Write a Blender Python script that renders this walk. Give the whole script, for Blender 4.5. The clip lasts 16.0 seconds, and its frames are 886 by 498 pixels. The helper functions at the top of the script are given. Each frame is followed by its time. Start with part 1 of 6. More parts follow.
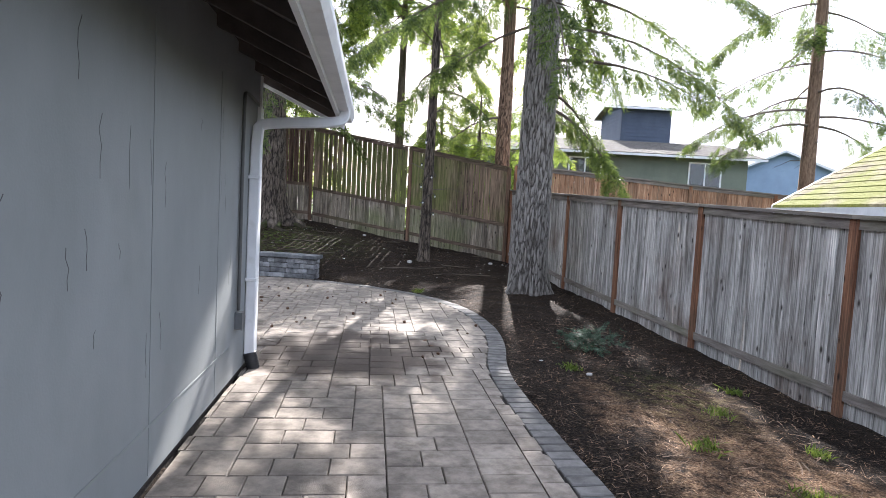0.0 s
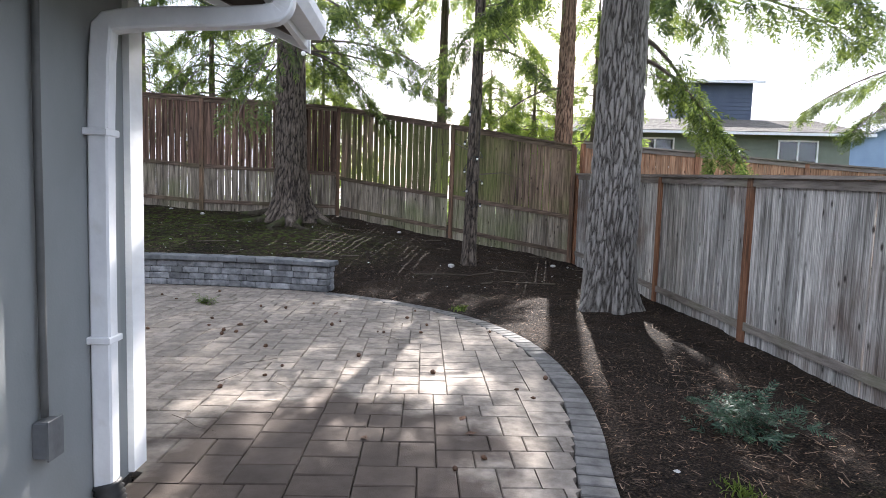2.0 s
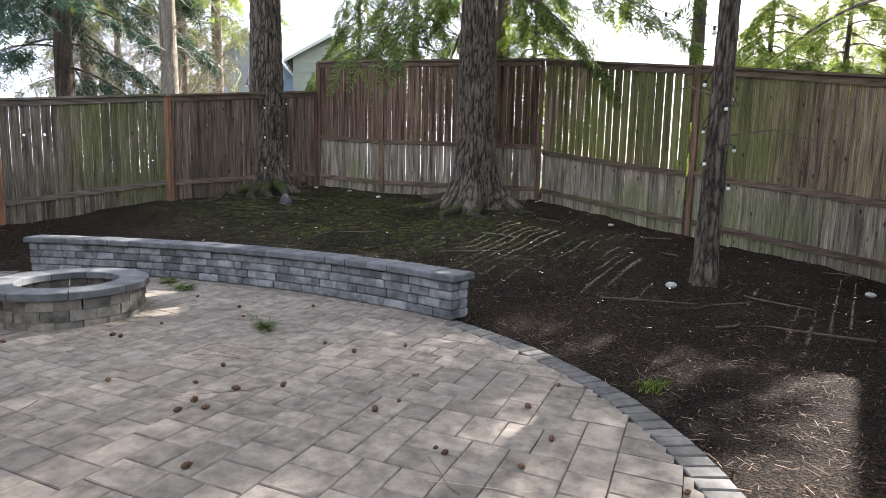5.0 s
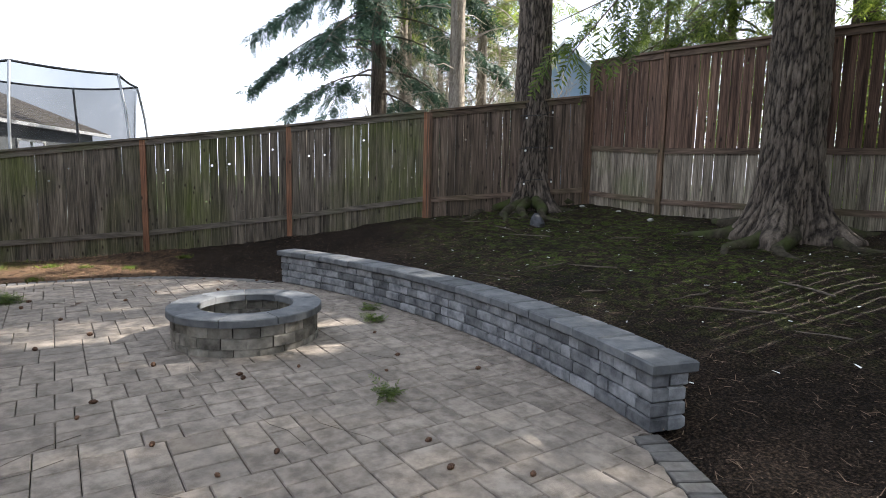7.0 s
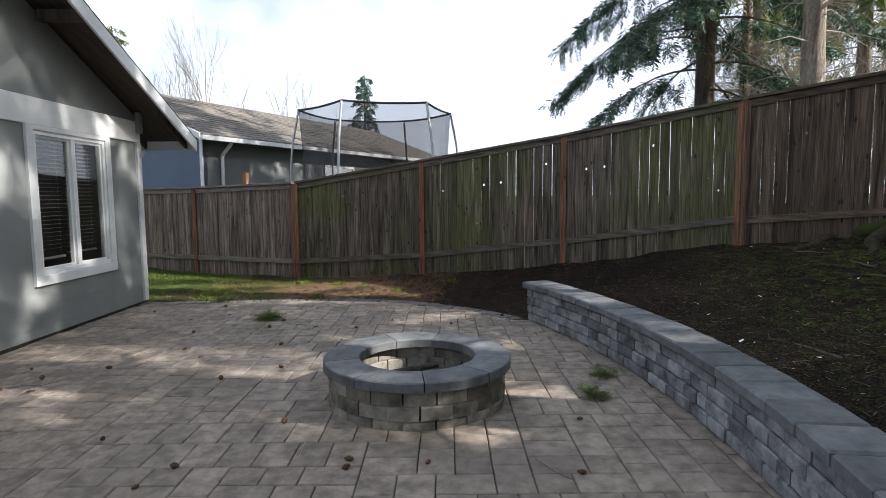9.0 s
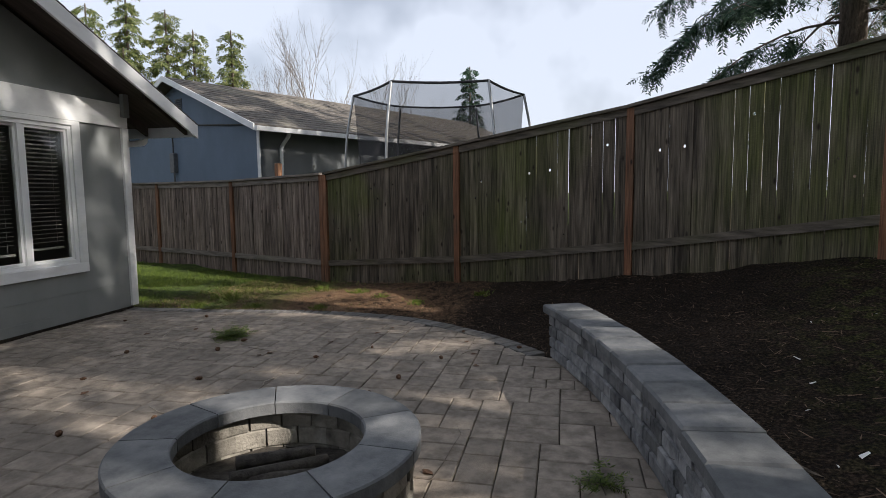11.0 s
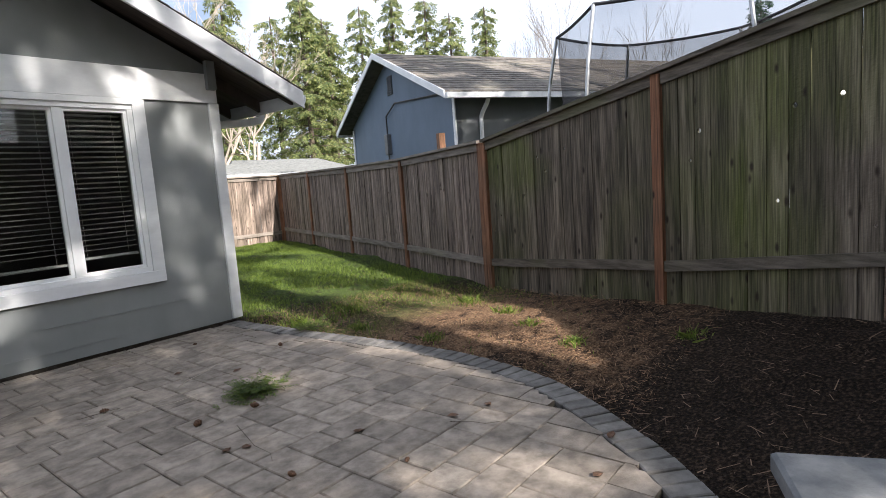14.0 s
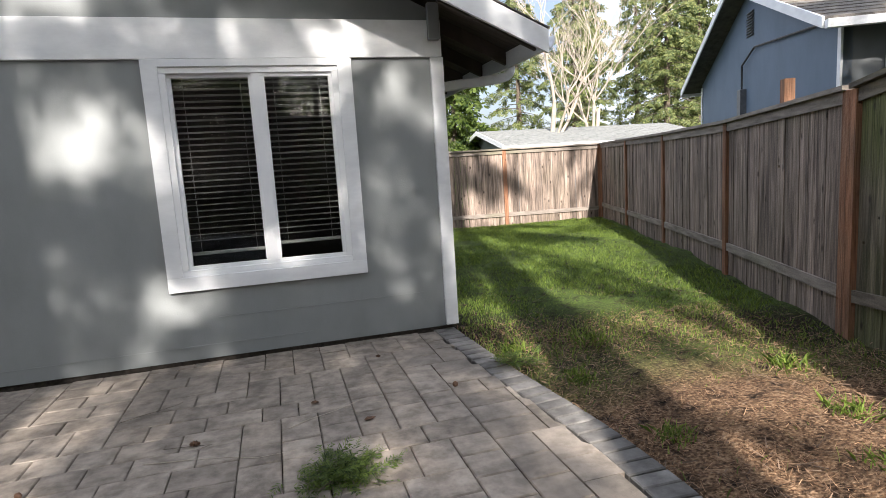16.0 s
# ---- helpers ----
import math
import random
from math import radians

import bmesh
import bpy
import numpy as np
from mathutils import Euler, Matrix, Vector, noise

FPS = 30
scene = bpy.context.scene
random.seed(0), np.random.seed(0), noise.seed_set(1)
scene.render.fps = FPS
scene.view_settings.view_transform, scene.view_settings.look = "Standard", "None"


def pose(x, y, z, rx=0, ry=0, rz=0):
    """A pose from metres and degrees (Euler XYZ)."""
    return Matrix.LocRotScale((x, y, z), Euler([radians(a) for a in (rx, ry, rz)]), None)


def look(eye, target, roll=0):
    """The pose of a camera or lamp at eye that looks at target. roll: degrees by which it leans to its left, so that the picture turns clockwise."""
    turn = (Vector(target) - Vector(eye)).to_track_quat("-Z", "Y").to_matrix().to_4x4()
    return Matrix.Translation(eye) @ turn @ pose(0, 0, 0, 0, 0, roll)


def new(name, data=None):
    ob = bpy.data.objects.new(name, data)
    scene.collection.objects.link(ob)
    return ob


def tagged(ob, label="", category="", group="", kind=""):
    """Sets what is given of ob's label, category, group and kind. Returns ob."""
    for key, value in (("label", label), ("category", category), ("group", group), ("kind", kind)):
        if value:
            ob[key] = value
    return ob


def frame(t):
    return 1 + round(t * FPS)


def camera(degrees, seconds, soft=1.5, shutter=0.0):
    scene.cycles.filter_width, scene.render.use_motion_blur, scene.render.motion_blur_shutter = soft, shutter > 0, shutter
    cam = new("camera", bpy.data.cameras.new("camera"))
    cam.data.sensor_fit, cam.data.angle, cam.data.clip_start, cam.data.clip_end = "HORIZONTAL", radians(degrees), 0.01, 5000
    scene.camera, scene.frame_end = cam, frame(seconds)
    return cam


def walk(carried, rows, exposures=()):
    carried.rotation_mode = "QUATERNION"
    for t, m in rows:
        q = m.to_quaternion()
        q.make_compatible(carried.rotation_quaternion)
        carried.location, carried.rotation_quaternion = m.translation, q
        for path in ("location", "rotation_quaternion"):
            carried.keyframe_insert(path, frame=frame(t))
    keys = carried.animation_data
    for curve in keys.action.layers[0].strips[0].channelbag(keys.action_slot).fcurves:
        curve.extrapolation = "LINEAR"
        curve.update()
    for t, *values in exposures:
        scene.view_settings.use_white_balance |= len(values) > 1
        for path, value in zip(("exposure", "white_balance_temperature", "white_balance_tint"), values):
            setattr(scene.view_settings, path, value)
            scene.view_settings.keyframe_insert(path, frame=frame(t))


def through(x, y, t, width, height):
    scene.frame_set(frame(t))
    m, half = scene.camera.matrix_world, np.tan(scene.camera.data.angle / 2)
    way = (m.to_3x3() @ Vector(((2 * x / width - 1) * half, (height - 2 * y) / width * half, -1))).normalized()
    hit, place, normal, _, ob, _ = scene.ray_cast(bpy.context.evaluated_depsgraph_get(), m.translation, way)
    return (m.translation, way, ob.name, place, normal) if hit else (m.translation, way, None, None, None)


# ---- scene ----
cam = camera(75.3, 16.0, soft=0.45)
PATH = [
    (0, (-0.446, -0.359, 1.442), (-0.396, 1.636, 1.307), 3.0),
    (0.5, (-0.381, 0.274, 1.431), (-0.37, 2.269, 1.293), 2.7),
    (1, (-0.346, 0.93, 1.419), (-0.378, 2.924, 1.269), 2.5),
    (1.5, (-0.382, 1.58, 1.404), (-0.448, 3.573, 1.249), 2.3),
    (2, (-0.364, 2.261, 1.396), (-0.491, 4.249, 1.23), 1.8),
    (2.3, (-0.349, 2.653, 1.394), (-0.498, 4.641, 1.241), 2.0),
    (2.5, (-0.337, 2.864, 1.403), (-0.504, 4.85, 1.233), 1.4),
    (3, (-0.241, 3.478, 1.396), (-0.455, 5.459, 1.219), 0.8),
    (3.5, (-0.125, 4.05, 1.393), (-0.479, 6.006, 1.177), 0.8),
    (4, (-0.086, 4.633, 1.363), (-0.67, 6.528, 1.106), 0.8),
    (4.2, (-0.072, 4.852, 1.336), (-0.722, 6.726, 1.077), 1.0),
    (6.3, (0.015, 7.11, 1.538), (-1.5, 8.392, 1.289), 1.0),
    (6.5, (-0.034, 7.327, 1.496), (-1.616, 8.525, 1.249), 1.0),
    (7, (-0.259, 7.774, 1.518), (-2.004, 8.72, 1.276), 1.2),
    (7.5, (-0.55, 8.198, 1.532), (-2.432, 8.831, 1.301), 1.0),
    (8, (-0.858, 8.607, 1.53), (-2.831, 8.852, 1.314), 0.6),
    (8.5, (-1.225, 8.953, 1.532), (-3.215, 8.899, 1.335), 0.0),
    (9, (-1.637, 9.299, 1.491), (-3.618, 9.098, 1.307), -0.5),
    (9.2, (-1.825, 9.399, 1.483), (-3.8, 9.148, 1.303), -0.7),
    (11.3, (-3.863, 10.301, 1.424), (-5.735, 9.628, 1.22), -1.0),
    (11.5, (-4.045, 10.342, 1.425), (-5.895, 9.612, 1.214), -1.4),
    (12, (-4.546, 10.412, 1.4), (-6.302, 9.483, 1.169), -2.4),
    (12.5, (-5.062, 10.437, 1.398), (-6.739, 9.375, 1.152), -2.8),
    (13, (-5.589, 10.334, 1.374), (-7.148, 9.106, 1.128), -3.3),
    (13.5, (-6.116, 10.233, 1.361), (-7.593, 8.906, 1.117), -3.8),
    (14, (-6.654, 10.048, 1.356), (-8.06, 8.648, 1.111), -4.1),
    (14.5, (-7.185, 9.803, 1.367), (-8.465, 8.286, 1.118), -4.2),
    (15, (-7.661, 9.518, 1.357), (-8.731, 7.847, 1.109), -3.8),
    (15.5, (-8.061, 9.24, 1.385), (-8.807, 7.403, 1.12), -3.5),
    (16, (-8.449, 8.979, 1.372), (-8.796, 7.029, 1.096), -3.6),
]
EXPOSURES = [(0.0, 2.05, 6150, 14), (1.5, 2.05, 6200, 14), (4.2, 2.1, 6400, 14), (6.5, 1.9, 6400, 11), (7.0, 1.75, 6400, 11), (9.0, 1.22, 6400, 11), (11.5, .58, 6650, 12), (12.5, .82, 6400, 12), (14.0, 1.48, 6450, 13), (16.0, 1.62, 6500, 13)]
walk(cam, [(t, look(eye, target, roll)) for t, eye, target, roll in PATH], EXPOSURES)

# ---- light ----
SUN_AZ = math.atan2(0.12, 0.99)
SUN_EL = radians(35.0)
world = bpy.data.worlds.new("sky")
scene.world = world
world.use_nodes = True
wn, wl = world.node_tree.nodes, world.node_tree.links
sky = wn.new("ShaderNodeTexSky")
sky.sky_type, sky.sun_disc = "NISHITA", False
sky.sun_elevation, sky.sun_rotation = SUN_EL, SUN_AZ
sky.air_density, sky.dust_density, sky.ozone_density = 1.0, 3.5, 1.0
veil = wn.new("ShaderNodeMix")
veil.data_type = "RGBA"
# broken bright cloud over a thin blue
cloud = wn.new("ShaderNodeTexNoise")
cloud.inputs["Scale"].default_value, cloud.inputs["Detail"].default_value = 2.2, 5.0
cover = wn.new("ShaderNodeMapRange")
cover.inputs[1].default_value, cover.inputs[2].default_value, cover.inputs[3].default_value, cover.inputs[4].default_value = 0.36, 0.52, 0.12, 0.62
heading = wn.new("ShaderNodeTexCoord")
wl.new(heading.outputs["Generated"], cloud.inputs["Vector"])
wl.new(cloud.outputs["Fac"], cover.inputs[0])
wl.new(cover.outputs[0], veil.inputs[0])
veil.inputs[7].default_value = (13.3, 14.6, 16.9, 1.0)
wl.new(sky.outputs[0], veil.inputs[6])
wl.new(veil.outputs[2], wn["Background"].inputs[0])
wn["Background"].inputs[1].default_value = 0.056
sun = new("sun", bpy.data.lights.new("sun", "SUN"))
sun.data.energy, sun.data.angle, sun.data.color = 5.0, radians(0.53), (1.0, 0.95, 0.87)
SUN_DIR = Vector((math.sin(SUN_AZ) * math.cos(SUN_EL), math.cos(SUN_AZ) * math.cos(SUN_EL), math.sin(SUN_EL)))
sun.matrix_world = look(SUN_DIR * 60, (0, 0, 0))


# ---- materials ----
def link(tree, a, b):
    tree.links.new(a, b)


def rgba(c):
    return (c[0], c[1], c[2], 1.0)


def surface(name, dark, light, grain=(6, 6, 6), rough=0.8, bump=0.3, rand=0.15, stain=None, stain_scale=1.2, stain_at=(0.5, 0.7),
            stain_amount=0.6, metal=0.0, spec=0.3, fine=40.0, island=False, bump_size=0.01, contrast=(0.3, 0.7), spot=None, knots=False):
    m = bpy.data.materials.new(name)
    m.use_nodes = True
    t = m.node_tree
    n = t.nodes
    bsdf = n["Principled BSDF"]
    geo = n.new("ShaderNodeNewGeometry")
    info = n.new("ShaderNodeObjectInfo")
    rnd = geo.outputs["Random Per Island"] if island else info.outputs["Random"]
    mul = n.new("ShaderNodeVectorMath")
    mul.operation = "MULTIPLY"
    mul.inputs[1].default_value = grain
    link(t, geo.outputs["Position"], mul.inputs[0])
    off = n.new("ShaderNodeMath")
    off.operation = "MULTIPLY"
    off.inputs[1].default_value = 37.0
    link(t, rnd, off.inputs[0])
    add = n.new("ShaderNodeVectorMath")
    link(t, mul.outputs[0], add.inputs[0])
    link(t, off.outputs[0], add.inputs[1])
    n1 = n.new("ShaderNodeTexNoise")
    n1.inputs["Scale"].default_value, n1.inputs["Detail"].default_value, n1.inputs["Roughness"].default_value = 1.0, 6.0, 0.62
    link(t, add.outputs[0], n1.inputs["Vector"])
    ramp = n.new("ShaderNodeValToRGB")
    ramp.color_ramp.elements[0].position, ramp.color_ramp.elements[1].position = contrast
    ramp.color_ramp.elements[0].color, ramp.color_ramp.elements[1].color = rgba(dark), rgba(light)
    link(t, n1.outputs["Fac"], ramp.inputs[0])
    colour = ramp.outputs[0]
    if stain:
        n2 = n.new("ShaderNodeTexNoise")
        n2.inputs["Scale"].default_value, n2.inputs["Detail"].default_value = stain_scale, 4.0
        link(t, geo.outputs["Position"], n2.inputs["Vector"])
        mr = n.new("ShaderNodeMapRange")
        mr.inputs[1].default_value, mr.inputs[2].default_value, mr.inputs[4].default_value = stain_at[0], stain_at[1], stain_amount
        link(t, n2.outputs["Fac"], mr.inputs[0])
        mix = n.new("ShaderNodeMix")
        mix.data_type = "RGBA"
        mix.inputs[7].default_value = rgba(stain)
        link(t, mr.outputs[0], mix.inputs[0])
        link(t, colour, mix.inputs[6])
        colour = mix.outputs[2]
    if knots:
        # fine upright fibres, and dark knots here and there
        fib = n.new("ShaderNodeVectorMath")
        fib.operation = "MULTIPLY"
        fib.inputs[1].default_value = (95, 95, 2.6)
        link(t, geo.outputs["Position"], fib.inputs[0])
        thread = n.new("ShaderNodeTexNoise")
        thread.inputs["Scale"].default_value, thread.inputs["Detail"].default_value = 1.0, 3.0
        link(t, fib.outputs[0], thread.inputs["Vector"])
        tone = n.new("ShaderNodeMapRange")
        tone.inputs[1].default_value, tone.inputs[2].default_value, tone.inputs[3].default_value, tone.inputs[4].default_value = 0.32, 0.68, 0.55, 1.4
        link(t, thread.outputs["Fac"], tone.inputs[0])
        shade = n.new("ShaderNodeHueSaturation")
        link(t, tone.outputs[0], shade.inputs["Value"])
        link(t, colour, shade.inputs["Color"])
        cell = n.new("ShaderNodeVectorMath")
        cell.operation = "MULTIPLY"
        cell.inputs[1].default_value = (7.5, 7.5, 3.2)
        link(t, geo.outputs["Position"], cell.inputs[0])
        moved = n.new("ShaderNodeVectorMath")
        link(t, cell.outputs[0], moved.inputs[0])
        link(t, off.outputs[0], moved.inputs[1])
        vor = n.new("ShaderNodeTexVoronoi")
        vor.inputs["Scale"].default_value = 1.0
        link(t, moved.outputs[0], vor.inputs["Vector"])
        spotr = n.new("ShaderNodeMapRange")
        spotr.inputs[1].default_value, spotr.inputs[2].default_value, spotr.inputs[3].default_value, spotr.inputs[4].default_value = 0.055, 0.15, 0.92, 0.0
        link(t, vor.outputs["Distance"], spotr.inputs[0])
        mk = n.new("ShaderNodeMix")
        mk.data_type = "RGBA"
        mk.inputs[7].default_value = (0.02, 0.013, 0.009, 1)
        link(t, spotr.outputs[0], mk.inputs[0])
        link(t, shade.outputs[0], mk.inputs[6])
        colour = mk.outputs[2]
    if spot:
        # a damp stain with a ragged rim
        (px, py), reach, tone = spot
        dist = n.new("ShaderNodeVectorMath")
        dist.operation = "DISTANCE"
        dist.inputs[1].default_value = (px, py, 0)
        link(t, geo.outputs["Position"], dist.inputs[0])
        ragged = n.new("ShaderNodeTexNoise")
        ragged.inputs["Scale"].default_value, ragged.inputs["Detail"].default_value = 2.6, 5.0
        link(t, geo.outputs["Position"], ragged.inputs["Vector"])
        sub = n.new("ShaderNodeMath")
        sub.operation = "MULTIPLY_ADD"
        sub.inputs[1].default_value = 1.5
        link(t, ragged.outputs["Fac"], sub.inputs[0])
        link(t, dist.outputs["Value"], sub.inputs[2])
        edge = n.new("ShaderNodeMapRange")
        edge.inputs[1].default_value, edge.inputs[2].default_value, edge.inputs[3].default_value, edge.inputs[4].default_value = reach + .55, reach + .80, 0.85, 0.0
        link(t, sub.outputs[0], edge.inputs[0])
        ms = n.new("ShaderNodeMix")
        ms.data_type = "RGBA"
        ms.inputs[7].default_value = rgba(tone)
        link(t, edge.outputs[0], ms.inputs[0])
        link(t, colour, ms.inputs[6])
        colour = ms.outputs[2]
    if rand:
        mr2 = n.new("ShaderNodeMapRange")
        mr2.inputs[3].default_value, mr2.inputs[4].default_value = 1 - rand, 1 + rand
        link(t, rnd, mr2.inputs[0])
        hsv = n.new("ShaderNodeHueSaturation")
        link(t, mr2.outputs[0], hsv.inputs["Value"])
        link(t, colour, hsv.inputs["Color"])
        colour = hsv.outputs[0]
    link(t, colour, bsdf.inputs["Base Color"])
    bsdf.inputs["Roughness"].default_value = rough
    bsdf.inputs["Metallic"].default_value = metal
    bsdf.inputs["Specular IOR Level"].default_value = spec
    if bump:
        n3 = n.new("ShaderNodeTexNoise")
        n3.inputs["Scale"].default_value, n3.inputs["Detail"].default_value = fine, 3.0
        link(t, geo.outputs["Position"], n3.inputs["Vector"])
        s = n.new("ShaderNodeMath")
        link(t, n1.outputs["Fac"], s.inputs[0])
        link(t, n3.outputs["Fac"], s.inputs[1])
        b = n.new("ShaderNodeBump")
        b.inputs["Strength"].default_value, b.inputs["Distance"].default_value = bump, bump_size
        link(t, s.outputs[0], b.inputs["Height"])
        link(t, b.outputs[0], bsdf.inputs["Normal"])
    return m


def leaf_material(name, dark, light, through=0.4, rough=0.5):
    m = bpy.data.materials.new(name)
    m.use_nodes = True
    t = m.node_tree
    n = t.nodes
    geo = n.new("ShaderNodeNewGeometry")
    ramp = n.new("ShaderNodeValToRGB")
    ramp.color_ramp.elements[0].color, ramp.color_ramp.elements[1].color = rgba(dark), rgba(light)
    link(t, geo.outputs["Random Per Island"], ramp.inputs[0])
    bsdf = n["Principled BSDF"]
    bsdf.inputs["Roughness"].default_value, bsdf.inputs["Specular IOR Level"].default_value = rough, 0.25
    link(t, ramp.outputs[0], bsdf.inputs["Base Color"])
    tr = n.new("ShaderNodeBsdfTranslucent")
    hs = n.new("ShaderNodeHueSaturation")
    hs.inputs["Value"].default_value, hs.inputs["Hue"].default_value = 1.6, 0.485
    link(t, ramp.outputs[0], hs.inputs["Color"])
    link(t, hs.outputs[0], tr.inputs["Color"])
    mix = n.new("ShaderNodeMixShader")
    mix.inputs[0].default_value = through
    link(t, bsdf.outputs[0], mix.inputs[1])
    link(t, tr.outputs[0], mix.inputs[2])
    link(t, mix.outputs[0], n["Material Output"].inputs[0])
    return m


PAVER = surface("paver_concrete", (0.145, 0.121, 0.099), (0.295, 0.251, 0.208), (9, 9, 9), 0.85, 0.5, 0.17, (0.14, 0.122, 0.104), 0.9, (0.52, 0.68), 0.45, fine=160, bump_size=0.006, island=False, contrast=(0.36, 0.64), spot=((-1.15, 5.2), 1.05, (0.05, 0.035, 0.027)))
PAVER_J = surface("paver_concrete_joined", (0.145, 0.121, 0.099), (0.295, 0.251, 0.208), (9, 9, 9), 0.85, 0.5, 0.17, (0.14, 0.122, 0.104), 0.9, (0.52, 0.68), 0.45, fine=160, bump_size=0.006, island=True, contrast=(0.36, 0.64), spot=((-1.15, 5.2), 1.05, (0.05, 0.035, 0.027)))
BORDER = surface("border_paver_concrete", (0.075, 0.07, 0.065), (0.17, 0.16, 0.15), (10, 10, 10), 0.85, 0.35, 0.2, fine=160, bump_size=0.004)
SAND = surface("joint_sand", (0.022, 0.018, 0.015), (0.06, 0.05, 0.042), (30, 30, 30), 0.95, 0.5, 0.0)
BLOCK = surface("wall_block_concrete", (0.06, 0.063, 0.07), (0.29, 0.293, 0.30), (7, 7, 7), 0.9, 0.6, 0.42, (0.29, 0.288, 0.28), 6.0, (0.55, 0.75), 0.5, fine=70, bump_size=0.012)
CAP = surface("cap_stone_concrete", (0.078, 0.083, 0.089), (0.165, 0.168, 0.171), (8, 8, 8), 0.85, 0.4, 0.2, fine=120, bump_size=0.005)
PITBLOCK = surface("pit_block_concrete", (0.085, 0.078, 0.066), (0.30, 0.275, 0.235), (8, 8, 8), 0.9, 0.6, 0.4, (0.35, 0.335, 0.30), 7.0, (0.55, 0.75), 0.5, fine=80, bump_size=0.01)
CHAR = surface("charred_soil", (0.02, 0.018, 0.016), (0.08, 0.07, 0.06), (14, 14, 14), 0.95, 0.8, 0.0)
PAINT = surface("painted_siding", (0.20, 0.212, 0.212), (0.246, 0.258, 0.259), (2.0, 2.0, 1.0), 0.62, 0.25, 0.0, (0.155, 0.16, 0.147), 1.6, (0.55, 0.8), 0.4, fine=90, bump_size=0.003)
TRIM = surface("white_painted_trim", (0.66, 0.67, 0.68), (0.80, 0.81, 0.81), (3, 3, 8), 0.5, 0.2, 0.03, (0.5, 0.5, 0.46), 5.0, (0.6, 0.8), 0.35, fine=60, bump_size=0.002)
VINYL = surface("white_vinyl", (0.74, 0.75, 0.76), (0.82, 0.83, 0.83), (5, 5, 5), 0.35, 0.0, 0.02)
METALW = surface("white_painted_metal", (0.62, 0.63, 0.65), (0.78, 0.79, 0.80), (5, 5, 3), 0.4, 0.1, 0.03, (0.45, 0.43, 0.38), 9.0, (0.58, 0.75), 0.4)
EAVE = surface("stained_soffit_wood", (0.05, 0.04, 0.036), (0.11, 0.09, 0.08), (2, 25, 2), 0.75, 0.3, 0.1)
SHINGLE = surface("asphalt_shingle", (0.05, 0.045, 0.04), (0.15, 0.135, 0.12), (7, 7, 7), 0.95, 0.7, 0.2, (0.2, 0.19, 0.15), 1.0, (0.5, 0.75), 0.5, fine=60)
PALEROOF = surface("pale_grey_shingle", (0.10, 0.105, 0.10), (0.19, 0.195, 0.19), (7, 7, 7), 0.95, 0.5, 0.1, fine=60)
MOSSROOF = surface("mossy_shingle", (0.10, 0.085, 0.05), (0.24, 0.21, 0.13), (6, 6, 6), 0.95, 0.8, 0.15, (0.135, 0.15, 0.018), 1.3, (0.42, 0.58), 0.85, fine=25, bump_size=0.04)
BLACK = surface("black_plastic", (0.015, 0.015, 0.015), (0.04, 0.04, 0.04), (10, 10, 10), 0.5, 0.2, 0.0)
GREYBOX = surface("grey_metal_box", (0.09, 0.095, 0.10), (0.14, 0.145, 0.15), (12, 12, 12), 0.5, 0.1, 0.0)
CONDUIT = surface("dark_painted_conduit", (0.06, 0.062, 0.06), (0.11, 0.11, 0.105), (5, 5, 5), 0.5, 0.1, 0.0)
# dark colour stands for the lack of light inside the room
DARKROOM = surface("unlit_room_shade", (0.07, 0.065, 0.06), (0.10, 0.095, 0.09), (2, 2, 2), 0.8, 0.0, 0.0)
CRACK = surface("dark_paint_crack", (0.05, 0.05, 0.05), (0.10, 0.10, 0.10), (9, 9, 9), 0.9, 0.0, 0.0)
BLIND = surface("white_blind_slat", (0.40, 0.39, 0.375), (0.47, 0.46, 0.445), (3, 3, 3), 0.5, 0.0, 0.03)
WOODGRAIN = dict(fine=50, bump_size=0.006, contrast=(0.34, 0.64), knots=True)
BOARD_E = surface("weathered_grey_cedar", (0.15, 0.138, 0.122), (0.52, 0.49, 0.45), (15, 15, 1.1), 0.85, 0.8, 0.2, (0.15, 0.10, 0.075), 0.9, (0.52, 0.68), 0.75, **WOODGRAIN)
BOARD_N = surface("reddish_brown_cedar", (0.03, 0.016, 0.011), (0.185, 0.112, 0.078), (15, 15, 0.8), 0.85, 0.8, 0.25, (0.11, 0.075, 0.055), 0.7, (0.5, 0.68), 0.5, **WOODGRAIN)
BOARD_M = surface("dark_brown_cedar", (0.03, 0.021, 0.015), (0.185, 0.132, 0.098), (15, 15, 0.9), 0.85, 0.8, 0.25, (0.07, 0.055, 0.036), 0.6, (0.5, 0.68), 0.5, **WOODGRAIN)
BOARD_G = surface("green_stained_brown_cedar", (0.05, 0.033, 0.022), (0.27, 0.19, 0.13), (15, 15, 0.9), 0.85, 0.8, 0.25, (0.105, 0.13, 0.03), 0.55, (0.4, 0.56), 0.7, **WOODGRAIN)
BOARD_L = surface("pale_weathered_cedar", (0.09, 0.072, 0.054), (0.34, 0.285, 0.22), (15, 15, 1.1), 0.85, 0.8, 0.25, (0.13, 0.15, 0.055), 0.8, (0.5, 0.66), 0.6, **WOODGRAIN)
BOARD_W = surface("algae_stained_cedar", (0.03, 0.024, 0.018), (0.165, 0.135, 0.102), (15, 15, 1.1), 0.85, 0.8, 0.25, (0.083, 0.10, 0.018), 0.5, (0.43, 0.60), 0.62, **WOODGRAIN)
